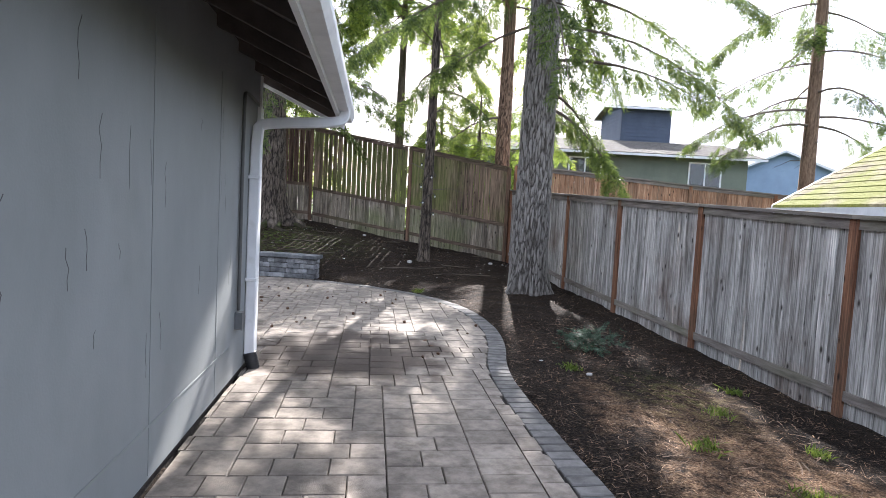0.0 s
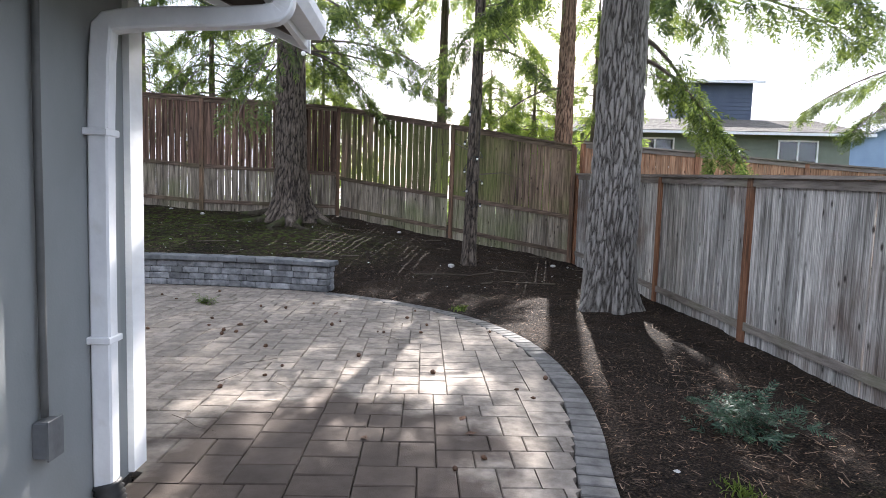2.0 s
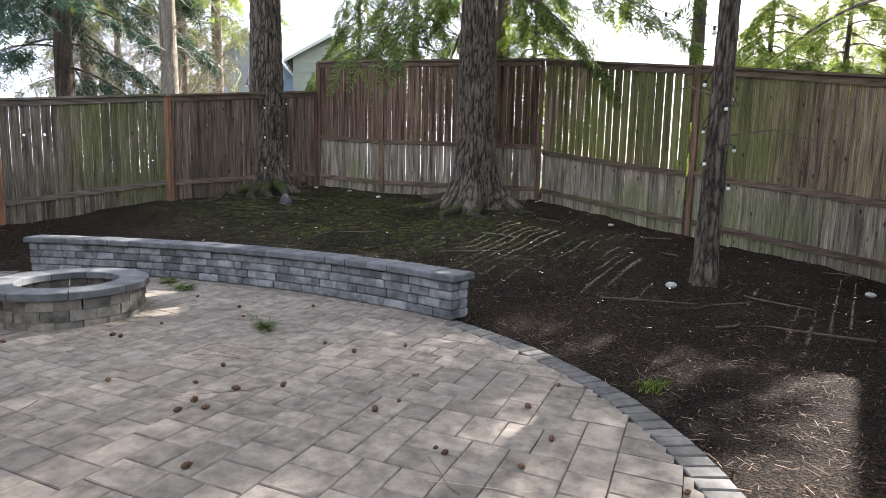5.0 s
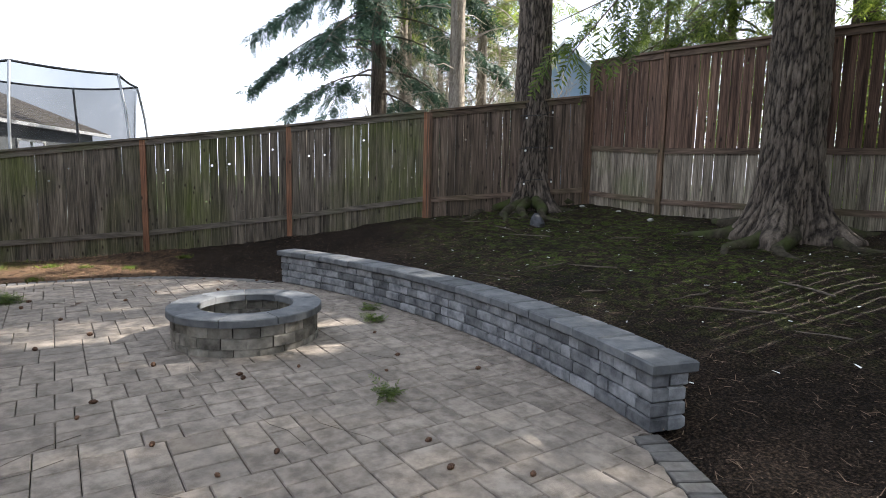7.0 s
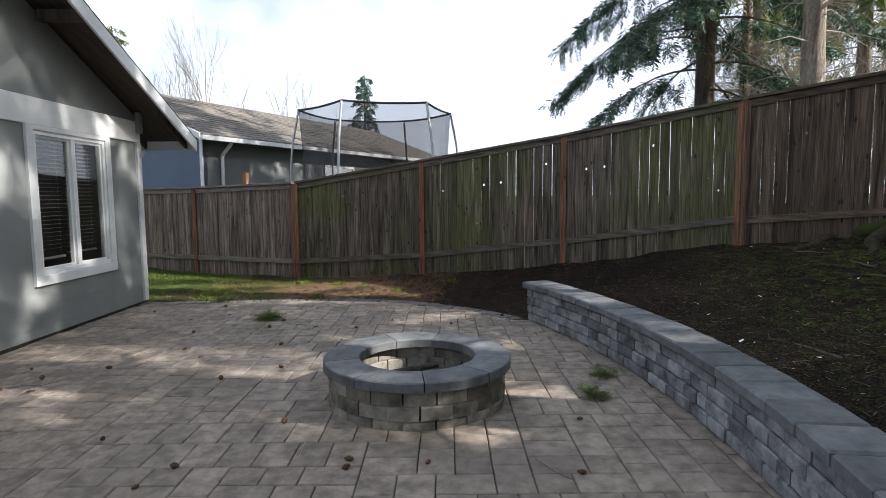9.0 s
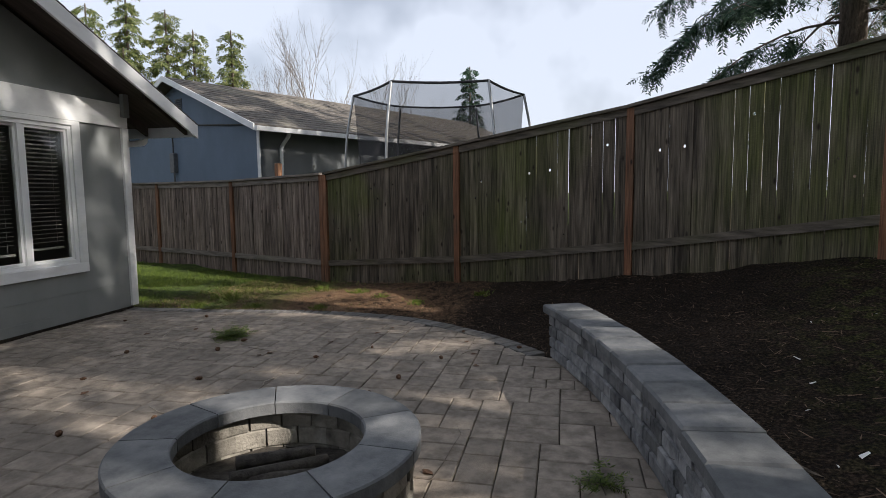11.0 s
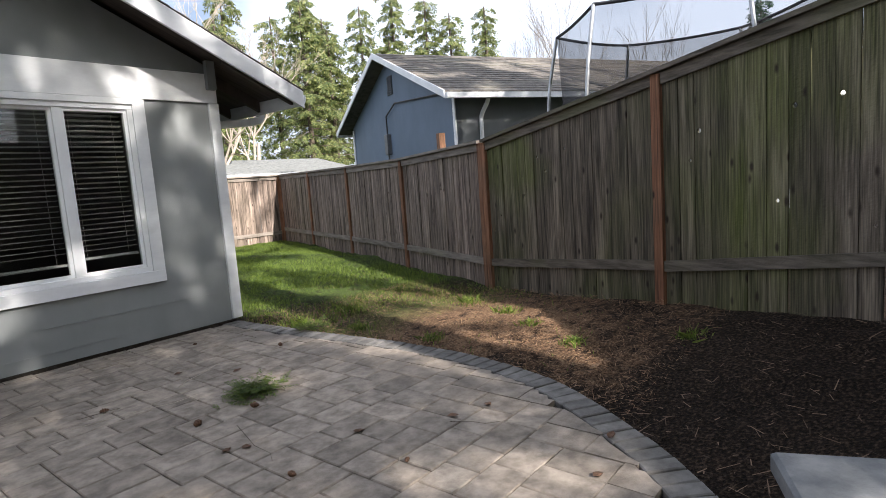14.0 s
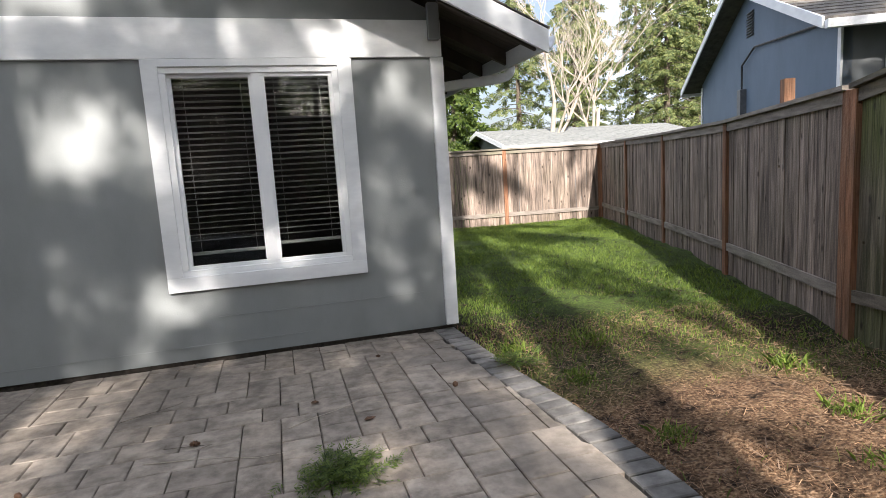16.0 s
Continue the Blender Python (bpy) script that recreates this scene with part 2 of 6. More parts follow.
BOARD_B = surface("brown_weathered_cedar", (0.07, 0.052, 0.042), (0.29, 0.225, 0.185), (15, 15, 1.1), 0.85, 0.8, 0.25, (0.11, 0.10, 0.06), 0.6, (0.5, 0.68), 0.4, **WOODGRAIN)
BOARD_F = surface("orange_new_cedar", (0.22, 0.10, 0.05), (0.42, 0.27, 0.17), (26, 26, 1.6), 0.8, 0.4, 0.3, fine=50, knots=True)
POST = surface("red_brown_post_wood", (0.15, 0.065, 0.035), (0.30, 0.145, 0.08), (20, 20, 1.5), 0.8, 0.5, 0.2, (0.12, 0.10, 0.07), 1.2, (0.5, 0.7), 0.5, fine=50, knots=True)
POST_N = surface("dark_brown_post_wood", (0.05, 0.03, 0.02), (0.21, 0.125, 0.08), (20, 20, 1.5), 0.8, 0.5, 0.2, (0.09, 0.085, 0.04), 1.2, (0.5, 0.7), 0.5, fine=50, knots=True)
RAIL = surface("grey_brown_rail_wood", (0.12, 0.10, 0.085), (0.29, 0.25, 0.215), (3, 3, 26), 0.85, 0.5, 0.15, (0.13, 0.14, 0.06), 0.9, (0.5, 0.7), 0.4, fine=50)
RAIL_N = surface("dark_brown_rail_wood", (0.045, 0.03, 0.022), (0.20, 0.14, 0.10), (3, 3, 26), 0.85, 0.5, 0.15, (0.10, 0.10, 0.045), 0.9, (0.5, 0.7), 0.5, fine=50)
RAIL_W = surface("algae_stained_rail_wood", (0.045, 0.038, 0.03), (0.18, 0.15, 0.12), (3, 3, 26), 0.85, 0.5, 0.15, (0.085, 0.095, 0.035), 0.9, (0.45, 0.65), 0.5, fine=50)


def bark_material(name, crack_shade, plate, pale, size=(25, 25, 2.5)):
    """Long plates split by dark cracks; the furrows' shade is put into the colour."""
    m = surface(name, plate, pale, (34, 34, 9), 0.95, 0.0, 0.05)
    t = m.node_tree
    n = t.nodes
    geo = n.new("ShaderNodeNewGeometry")
    mul = n.new("ShaderNodeVectorMath")
    mul.operation = "MULTIPLY"
    mul.inputs[1].default_value = size
    warp = n.new("ShaderNodeTexNoise")
    warp.inputs["Scale"].default_value, warp.inputs["Detail"].default_value = 8.0, 6.0
    link(t, geo.outputs["Position"], warp.inputs["Vector"])
    mix = n.new("ShaderNodeMix")
    mix.data_type = "VECTOR"
    mix.inputs[0].default_value = 0.06
    link(t, geo.outputs["Position"], mix.inputs[4])
    link(t, warp.outputs["Color"], mix.inputs[5])
    link(t, mix.outputs[1], mul.inputs[0])
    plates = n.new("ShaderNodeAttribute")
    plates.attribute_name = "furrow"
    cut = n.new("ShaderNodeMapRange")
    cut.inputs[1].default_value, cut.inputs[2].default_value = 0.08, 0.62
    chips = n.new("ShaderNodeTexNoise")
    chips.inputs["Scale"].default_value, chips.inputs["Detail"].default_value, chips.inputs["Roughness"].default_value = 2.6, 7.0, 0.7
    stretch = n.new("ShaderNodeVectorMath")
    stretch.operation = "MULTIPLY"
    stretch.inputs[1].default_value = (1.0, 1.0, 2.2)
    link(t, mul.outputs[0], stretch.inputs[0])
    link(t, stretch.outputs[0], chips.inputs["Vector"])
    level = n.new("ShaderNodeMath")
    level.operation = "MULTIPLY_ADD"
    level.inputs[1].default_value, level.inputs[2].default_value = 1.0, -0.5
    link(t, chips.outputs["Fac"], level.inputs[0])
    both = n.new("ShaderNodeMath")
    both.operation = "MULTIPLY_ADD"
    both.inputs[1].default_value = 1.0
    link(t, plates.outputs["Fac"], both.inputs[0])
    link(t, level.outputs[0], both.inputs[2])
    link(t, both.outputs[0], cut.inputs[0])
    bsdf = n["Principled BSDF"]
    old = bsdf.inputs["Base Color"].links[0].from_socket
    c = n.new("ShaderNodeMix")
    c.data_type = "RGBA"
    # shade inside the furrows, painted as a dark base colour
    c.inputs[6].default_value = rgba(crack_shade)
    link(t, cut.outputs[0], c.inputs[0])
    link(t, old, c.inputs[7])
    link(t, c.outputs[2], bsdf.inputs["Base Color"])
    fine = n.new("ShaderNodeTexNoise")
    fine.inputs["Scale"].default_value, fine.inputs["Detail"].default_value = 60.0, 4.0
    link(t, geo.outputs["Position"], fine.inputs["Vector"])
    s2 = n.new("ShaderNodeMath")
    s2.operation = "MULTIPLY_ADD"
    s2.inputs[1].default_value = 0.5
    link(t, fine.outputs["Fac"], s2.inputs[0])
    link(t, cut.outputs[0], s2.inputs[2])
    b = n.new("ShaderNodeBump")
    b.inputs["Strength"].default_value, b.inputs["Distance"].default_value = 1.0, 0.014
    link(t, s2.outputs[0], b.inputs["Height"])
    link(t, b.outputs[0], bsdf.inputs["Normal"])
    return m


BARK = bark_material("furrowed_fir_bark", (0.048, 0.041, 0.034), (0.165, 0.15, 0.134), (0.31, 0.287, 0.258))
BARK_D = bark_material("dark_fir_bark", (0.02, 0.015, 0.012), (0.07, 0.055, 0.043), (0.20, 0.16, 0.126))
# paler bark for the grove: sun on the trunks is painted in
BARK_P = bark_material("sun_paled_pine_bark", (0.07, 0.055, 0.042), (0.20, 0.165, 0.13), (0.44, 0.38, 0.31), (22, 22, 4))
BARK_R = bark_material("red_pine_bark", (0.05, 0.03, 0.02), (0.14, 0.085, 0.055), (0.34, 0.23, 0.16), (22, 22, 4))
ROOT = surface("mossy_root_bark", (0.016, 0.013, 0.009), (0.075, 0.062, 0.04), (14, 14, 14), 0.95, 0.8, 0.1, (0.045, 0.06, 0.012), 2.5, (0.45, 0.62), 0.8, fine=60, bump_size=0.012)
TWIG = surface("twig_wood", (0.05, 0.04, 0.032), (0.16, 0.13, 0.10), (20, 20, 20), 0.9, 0.4, 0.1)
GREYTWIG = surface("grey_bare_branch", (0.16, 0.14, 0.125), (0.32, 0.29, 0.26), (12, 12, 12), 0.85, 0.3, 0.1)
PALETWIG = surface("pale_bare_branch", (0.30, 0.25, 0.20), (0.50, 0.44, 0.36), (12, 12, 12), 0.85, 0.3, 0.1)
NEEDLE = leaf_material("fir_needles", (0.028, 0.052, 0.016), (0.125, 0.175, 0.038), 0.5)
# brighter copy of the fir needles, with sunlight put into the colour
NEEDLE_L = leaf_material("sun_tinted_fir_needles", (0.06, 0.105, 0.022), (0.22, 0.29, 0.055), 0.55)
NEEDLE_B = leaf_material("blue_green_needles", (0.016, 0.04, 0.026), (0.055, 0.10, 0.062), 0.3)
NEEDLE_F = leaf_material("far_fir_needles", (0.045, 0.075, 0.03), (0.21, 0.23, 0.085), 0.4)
GRASS = leaf_material("lawn_blades", (0.055, 0.095, 0.016), (0.19, 0.26, 0.05), 0.4)
DRYG = leaf_material("dry_straw", (0.13, 0.072, 0.04), (0.37, 0.24, 0.14), 0.25, 0.7)
LITTER = leaf_material("needle_litter", (0.022, 0.014, 0.009), (0.25, 0.17, 0.115), 0.1, 0.8)
CONE = surface("cone_scales", (0.05, 0.028, 0.018), (0.16, 0.085, 0.05), (60, 60, 60), 0.8, 0.5, 0.3)
STONE = surface("pale_rock", (0.30, 0.29, 0.27), (0.55, 0.53, 0.50), (14, 14, 14), 0.85, 0.5, 0.15)
ROCK = surface("grey_rock", (0.05, 0.05, 0.055), (0.12, 0.12, 0.125), (9, 9, 9), 0.85, 0.5, 0.1)
BULB = surface("frosted_bulb", (0.75, 0.75, 0.72), (0.85, 0.85, 0.82), (5, 5, 5), 0.25, 0.0, 0.0)
BLUEWALL = surface("slate_blue_siding", (0.098, 0.138, 0.188), (0.125, 0.17, 0.228), (1.5, 1.5, 1), 0.65, 0.1, 0.0)
GREYWALL = surface("charcoal_grey_siding", (0.13, 0.14, 0.145), (0.17, 0.18, 0.185), (1.5, 1.5, 1), 0.65, 0.1, 0.0)
GREENWALL = surface("sage_green_siding", (0.13, 0.15, 0.12), (0.17, 0.195, 0.155), (1.5, 1.5, 1), 0.65, 0.1, 0.0)
NAVYWALL = surface("navy_siding", (0.05, 0.065, 0.10), (0.07, 0.09, 0.13), (1.5, 1.5, 1), 0.65, 0.1, 0.0)
SKYWALL = surface("light_blue_siding", (0.24, 0.33, 0.45), (0.29, 0.39, 0.52), (1.5, 1.5, 1), 0.65, 0.1, 0.0)
PALEWALL = surface("pale_grey_siding", (0.36, 0.39, 0.37), (0.44, 0.47, 0.45), (1.5, 1.5, 1), 0.65, 0.1, 0.0)
STEEL = surface("galvanised_steel", (0.32, 0.33, 0.34), (0.45, 0.46, 0.47), (8, 8, 8), 0.4, 0.0, 0.05, metal=0.7)
FOAM = surface("black_pole_foam", (0.03, 0.03, 0.035), (0.06, 0.06, 0.065), (8, 8, 8), 0.8, 0.0, 0.05)


def glass_material():
    m = bpy.data.materials.new("window_glass")
    m.use_nodes = True
    b = m.node_tree.nodes["Principled BSDF"]
    b.inputs["Base Color"].default_value = (0.9, 0.93, 0.92, 1)
    b.inputs["Roughness"].default_value = 0.02
    b.inputs["Transmission Weight"].default_value = 1.0
    b.inputs["IOR"].default_value = 1.45
    return m


def net_material():
    m = bpy.data.materials.new("black_safety_net")
    m.use_nodes = True
    t = m.node_tree
    b = t.nodes["Principled BSDF"]
    b.inputs["Base Color"].default_value, b.inputs["Roughness"].default_value = (0.03, 0.03, 0.035, 1), 0.8
    tr = t.nodes.new("ShaderNodeBsdfTransparent")
    mix = t.nodes.new("ShaderNodeMixShader")
    mix.inputs[0].default_value = 0.5
    link(t, tr.outputs[0], mix.inputs[1])
    link(t, b.outputs[0], mix.inputs[2])
    link(t, mix.outputs[0], t.nodes["Material Output"].inputs[0])
    return m


def ground_material():
    m = bpy.data.materials.new("yard_soil")
    m.use_nodes = True
    t = m.node_tree
    n = t.nodes
    bsdf = n["Principled BSDF"]
    geo = n.new("ShaderNodeNewGeometry")

    def noise_of(scale, detail=5.0, rough=0.6):
        x = n.new("ShaderNodeTexNoise")
        x.inputs["Scale"].default_value, x.inputs["Detail"].default_value, x.inputs["Roughness"].default_value = scale, detail, rough
        link(t, geo.outputs["Position"], x.inputs["Vector"])
        return x.outputs["Fac"]

    def ramp_of(fac, *stops):
        r = n.new("ShaderNodeValToRGB")
        while len(r.color_ramp.elements) < len(stops):
            r.color_ramp.elements.new(0.5)
        for e, (p, c) in zip(r.color_ramp.elements, stops):
            e.position, e.color = p, rgba(c)
        link(t, fac, r.inputs[0])
        return r.outputs[0]

    def mixed(fac, a, b):
        x = n.new("ShaderNodeMix")
        x.data_type = "RGBA"
        link(t, fac, x.inputs[0])
        link(t, a, x.inputs[6])
        link(t, b, x.inputs[7])
        return x.outputs[2]

    def attr(name):
        a = n.new("ShaderNodeAttribute")
        a.attribute_name = name
        return a.outputs["Fac"]

    def times(a, b):
        x = n.new("ShaderNodeMath")
        x.operation, x.use_clamp = "MULTIPLY", True
        link(t, a, x.inputs[0])
        link(t, b, x.inputs[1])
        return x.outputs[0]

    def stretched(fac, lo, hi):
        x = n.new("ShaderNodeMapRange")
        x.inputs[1].default_value, x.inputs[2].default_value = lo, hi
        link(t, fac, x.inputs[0])
        return x.outputs[0]

    fine, mid, big = noise_of(55), noise_of(9), noise_of(0.9)
    soil = ramp_of(fine, (0.36, (0.005, 0.0035, 0.0025)), (0.52, (0.024, 0.0155, 0.0105)), (0.71, (0.105, 0.072, 0.049)))
    straw = ramp_of(fine, (0.33, (0.06, 0.034, 0.02)), (0.5, (0.20, 0.118, 0.068)), (0.67, (0.40, 0.27, 0.165)))
    grass = ramp_of(fine, (0.3, (0.03, 0.05, 0.012)), (0.7, (0.11, 0.16, 0.035)))
    moss = ramp_of(fine, (0.38, (0.008, 0.011, 0.003)), (0.7, (0.135, 0.175, 0.03)))
    c = mixed(stretched(times(attr("straw"), stretched(mid, 0.25, 0.6)), 0.15, 0.7), soil, straw)
    c = mixed(times(attr("moss"), stretched(mid, 0.46, 0.58)), c, moss)
    c = mixed(times(attr("lawn"), stretched(mid, 0.3, 0.5)), c, grass)
    hsv = n.new("ShaderNodeHueSaturation")
    link(t, c, hsv.inputs["Color"])
    v = n.new("ShaderNodeMapRange")
    v.inputs[1].default_value, v.inputs[2].default_value, v.inputs[3].default_value, v.inputs[4].default_value = 0.3, 0.7, 0.5, 1.35
    link(t, big, v.inputs[0])
    link(t, v.outputs[0], hsv.inputs["Value"])
    link(t, hsv.outputs[0], bsdf.inputs["Base Color"])
    bsdf.inputs["Roughness"].default_value, bsdf.inputs["Specular IOR Level"].default_value = 0.95, 0.15
    b = n.new("ShaderNodeBump")
    b.inputs["Strength"].default_value, b.inputs["Distance"].default_value = 1.0, 0.055
    s = n.new("ShaderNodeMath")
    link(t, fine, s.inputs[0])
    link(t, mid, s.inputs[1])
    link(t, s.outputs[0], b.inputs["Height"])
    link(t, b.outputs[0], bsdf.inputs["Normal"])
    return m


GLASS, NET, SOIL = glass_material(), net_material(), ground_material()


# ---- building helpers ----
class Build:
    """Vertices and faces of one mesh."""

    def __init__(self):
        self.v, self.f = [], []

    def add(self, verts, faces, m=None):
        k = len(self.v)
        self.v.extend([tuple(m @ Vector(p)) for p in verts] if m else verts)
        self.f.extend([tuple(k + i for i in f) for f in faces])
        return self

    def box(self, x0, y0, z0, x1, y1, z1, m=None, b=0.0):
        v, f = chamfered(x1 - x0, y1 - y0, z1 - z0, b) if b else plain_box(x1 - x0, y1 - y0, z1 - z0)
        c = ((x0 + x1) / 2, (y0 + y1) / 2, (z0 + z1) / 2)
        return self.add([(p[0] + c[0], p[1] + c[1], p[2] + c[2]) for p in v], f, m)

    def tube(self, points, radii, sides=8, caps=True):
        pts = [Vector(p) for p in points]
        k, prev = len(self.v), None
        for i, p in enumerate(pts):
            d = (pts[min(i + 1, len(pts) - 1)] - pts[max(i - 1, 0)]).normalized()
            a = d.orthogonal() if prev is None else (prev - d * prev.dot(d))
            a = a.normalized() if a.length > 1e-6 else d.orthogonal().normalized()
            prev, b = a, d.cross(a)
            r = radii[i] if isinstance(radii, (list, tuple)) else radii
            for j in range(sides):
                w = 2 * math.pi * j / sides
                self.v.append(tuple(p + a * (r * math.cos(w)) + b * (r * math.sin(w))))
        for i in range(len(pts) - 1):
            for j in range(sides):
                q = (j + 1) % sides
                self.f.append((k + i * sides + j, k + i * sides + q, k + (i + 1) * sides + q, k + (i + 1) * sides + j))
        if caps:
            self.f.append(tuple(k + j for j in reversed(range(sides))))
            self.f.append(tuple(k + (len(pts) - 1) * sides + j for j in range(sides)))
        return self

    def mesh(self, name, smooth=False):
        me = bpy.data.meshes.new(name)
        me.from_pydata(self.v, [], self.f)
        if smooth:
            me.polygons.foreach_set("use_smooth", [True] * len(me.polygons))
        me.update()
        return me


def plain_box(w, d, h):
    x, y, z = w / 2, d / 2, h / 2
    v = [(-x, -y, -z), (x, -y, -z), (x, y, -z), (-x, y, -z), (-x, -y, z), (x, -y, z), (x, y, z), (-x, y, z)]
    return v, [(0, 3, 2, 1), (4, 5, 6, 7), (0, 1, 5, 4), (1, 2, 6, 5), (2, 3, 7, 6), (3, 0, 4, 7)]


def chamfered(w, d, h, b):
    """A box with its long edges and ends chamfered by b: 16 corners."""
    x, y, z = w / 2, d / 2, h / 2
    v = []
    for zz, i in ((-z, b), (-z + b, 0), (z - b, 0), (z, b)):
        v += [(-x + i, -y + i, zz), (x - i, -y + i, zz), (x - i, y - i, zz), (-x + i, y - i, zz)]
    f = [(0, 3, 2, 1), (12, 13, 14, 15)]
    for r in range(3):
        for j in range(4):
            q = (j + 1) % 4
            f.append((4 * r + j, 4 * r + q, 4 * r + 4 + q, 4 * r + 4 + j))
    return v, f


def thing(name, at, label, category, group="", kind=""):
    e = new(name)
    e.location = at
    e.empty_display_size = 0.2
    return tagged(e, label, category, group, kind)


def part(name, body, material, parent=None, label="", m=None, smooth=False):
    """One mesh object, in world coordinates unless m places it, under a thing or a part."""
    me = body.mesh(name, smooth) if isinstance(body, Build) else body
    if material and not me.materials:
        me.materials.append(material)
    ob = new(name, me)
    if m is not None:
        ob.matrix_basis = m
    if parent:
        ob.parent = parent
        ob.matrix_parent_inverse = world_of(parent).inverted()
    if label:
        ob["label"] = label
    return ob


def world_of(ob):
    m = ob.matrix_basis.copy()
    if ob.parent:
        m = world_of(ob.parent) @ ob.matrix_parent_inverse @ m
    return m


def single(name, body, material, label, category, group="", kind="", m=None, smooth=False):
    return tagged(part(name, body, material, None, "", m, smooth), label, category, group, kind)


def soup(name, verts, faces, material):
    """A mesh of many equal small faces from arrays."""
    me = bpy.data.meshes.new(name)
    faces = np.asarray(faces, dtype=np.int32)
    n, k = faces.shape
    me.vertices.add(len(verts))
    me.vertices.foreach_set("co", np.asarray(verts, dtype=np.float32).ravel())
    me.loops.add(n * k)
    me.loops.foreach_set("vertex_index", faces.ravel())
    me.polygons.add(n)
    me.polygons.foreach_set("loop_start", np.arange(n, dtype=np.int32) * k)
    me.update(calc_edges=True)
    me.materials.append(material)
    return me


# ---- the ground ----
LEVELS = [(3.9, 0, -.2), (3.3, 4, -.2), (2.94, 6.7, -.15), (2.3, 10.96, .0), (1.49, 14.2, .22), (-1.04, 15.3, .55), (-3.93, 16.5, .93), (-6.9, 15.4, 1.0),
          (-8.46, 15.28, 1.12), (-9.35, 12.4, .84), (-10.7, 10.27, .46), (-11.36, 7.97, .17), (-12.04, 5.5, -.02), (-12.9, 3, -.02), (-14.8, -4, -.03),
          (-9, -4, -.03), (-8.2, 10.4, .22), (-6.4, 11.2, .33), (-4.6, 11.4, .33), (-2.7, 11.3, .12), (1.4, 10.1, .03), (-.55, 12.6, .27), (.7, 6, -.03), (.7, 2, -.03),
          (.9, -4, -.05), (-10, 7, -.02), (-9.6, 4.5, -.02), (-1, 10.3, -.02), (.4, 8.4, -.02), (-8.8, 9.8, .0), (-7.9, 13.8, .83), (-4, 7, -.02), (-2.5, 0, -.02), (-5, 4, -.02)]
LX, LY, LZ = (np.array(c) for c in zip(*LEVELS))
# outer edge of the patio's border course, from beside the house to the seat wall, and from the wall back to the house
EDGE_E = [(0.95, -6.0), (0.82, 0.5), (0.62, 2.4), (0.50, 3.2), (0.36, 4.4), (0.36, 5.1), (0.46, 5.8), (0.47, 6.8), (0.25, 8.0), (-0.12, 8.8), (-0.6, 9.4), (-1.15, 9.85), (-1.7, 10.2), (-2.3, 10.47), (-2.58, 10.56)]
EDGE_W = [(-8.64, 9.56), (-9.1, 9.08), (-9.45, 8.5), (-9.7, 8.0), (-9.8, 7.4), (-9.8, 6.8), (-9.7, 6.1), (-9.55, 5.4), (-9.42, 4.6), (-9.37, 4.22)]
C1, C2 = Vector((-2.03, 4.93, 0)), Vector((-9.36, 4.2, 0))
SEAT_C, SEAT_R = Vector((-4.33, 1.90, 0)), 8.76


def spline_weights():
    r2 = (LX[:, None] - LX) ** 2 + (LY[:, None] - LY) ** 2
    k = .5 * r2 * np.log(r2 + 1e-9) + np.eye(len(LX)) * .05
    p = np.column_stack([np.ones(len(LX)), LX, LY])
    a = np.block([[k, p], [p.T, np.zeros((3, 3))]])
    return np.linalg.solve(a, np.concatenate([LZ, np.zeros(3)]))


TPS = spline_weights()


def tps(x, y):
    """A smooth sheet through the spot heights."""
    r2 = (x[..., None] - LX) ** 2 + (y[..., None] - LY) ** 2
    return (.5 * r2 * np.log(r2 + 1e-9)) @ TPS[:-3] + TPS[-3] + TPS[-2] * x + TPS[-1] * y


def level(x, y):
    """Height of the ground, for arrays."""
    x, y = np.asarray(x, float), np.asarray(y, float)
    z = tps(x, y)
    far = np.clip((np.maximum(np.abs(x + 5.4) - 10.2, np.abs(y - 6.4) - 11.5)) / 4.0, 0, 1)
    z = np.clip(z, -.3, 1.25) * (1 - far) + np.where(y > 14, .5, -.25) * far
    return z


def chaikin(points, times=2):
    for _ in range(times):
        out = [points[0]]
        for a, b in zip(points, points[1:]):
            out += [(a[0] * .75 + b[0] * .25, a[1] * .75 + b[1] * .25), (a[0] * .25 + b[0] * .75, a[1] * .25 + b[1] * .75)]
        points = out + [points[-1]]
    return points


EDGE_E, EDGE_W = chaikin(EDGE_E), chaikin(EDGE_W)
SEAT_ARC = [(SEAT_C.x + SEAT_R * math.sin(a), SEAT_C.y + SEAT_R * math.cos(a)) for a in np.linspace(math.asin((-2.58 - SEAT_C.x) / SEAT_R), math.asin((-8.48 - SEAT_C.x) / SEAT_R), 24)]
PATIO = EDGE_E + SEAT_ARC + EDGE_W + [(C2.x, C2.y), (C1.x, C1.y), (C1.x + 1.09, -6.0)]


def inside(poly, x, y):
    x, y = np.asarray(x, float), np.asarray(y, float)
    res = np.zeros(x.shape, bool)
    for (x0, y0), (x1, y1) in zip(poly, poly[1:] + poly[:1]):
        hit = (y0 > y) != (y1 > y)
        cut = (x1 - x0) * (y - y0) / ((y1 - y0) if y1 != y0 else 1e-9) + x0
        res ^= hit & (x < cut)
    return res


def edge_distance(poly, x, y):
    best = np.full(np.shape(x), 1e9)
    for (x0, y0), (x1, y1) in zip(poly, poly[1:]):
        dx, dy = x1 - x0, y1 - y0
        t = np.clip(((x - x0) * dx + (y - y0) * dy) / (dx * dx + dy * dy + 1e-9), 0, 1)
        best = np.minimum(best, np.hypot(x - x0 - t * dx, y - y0 - t * dy))
    return best


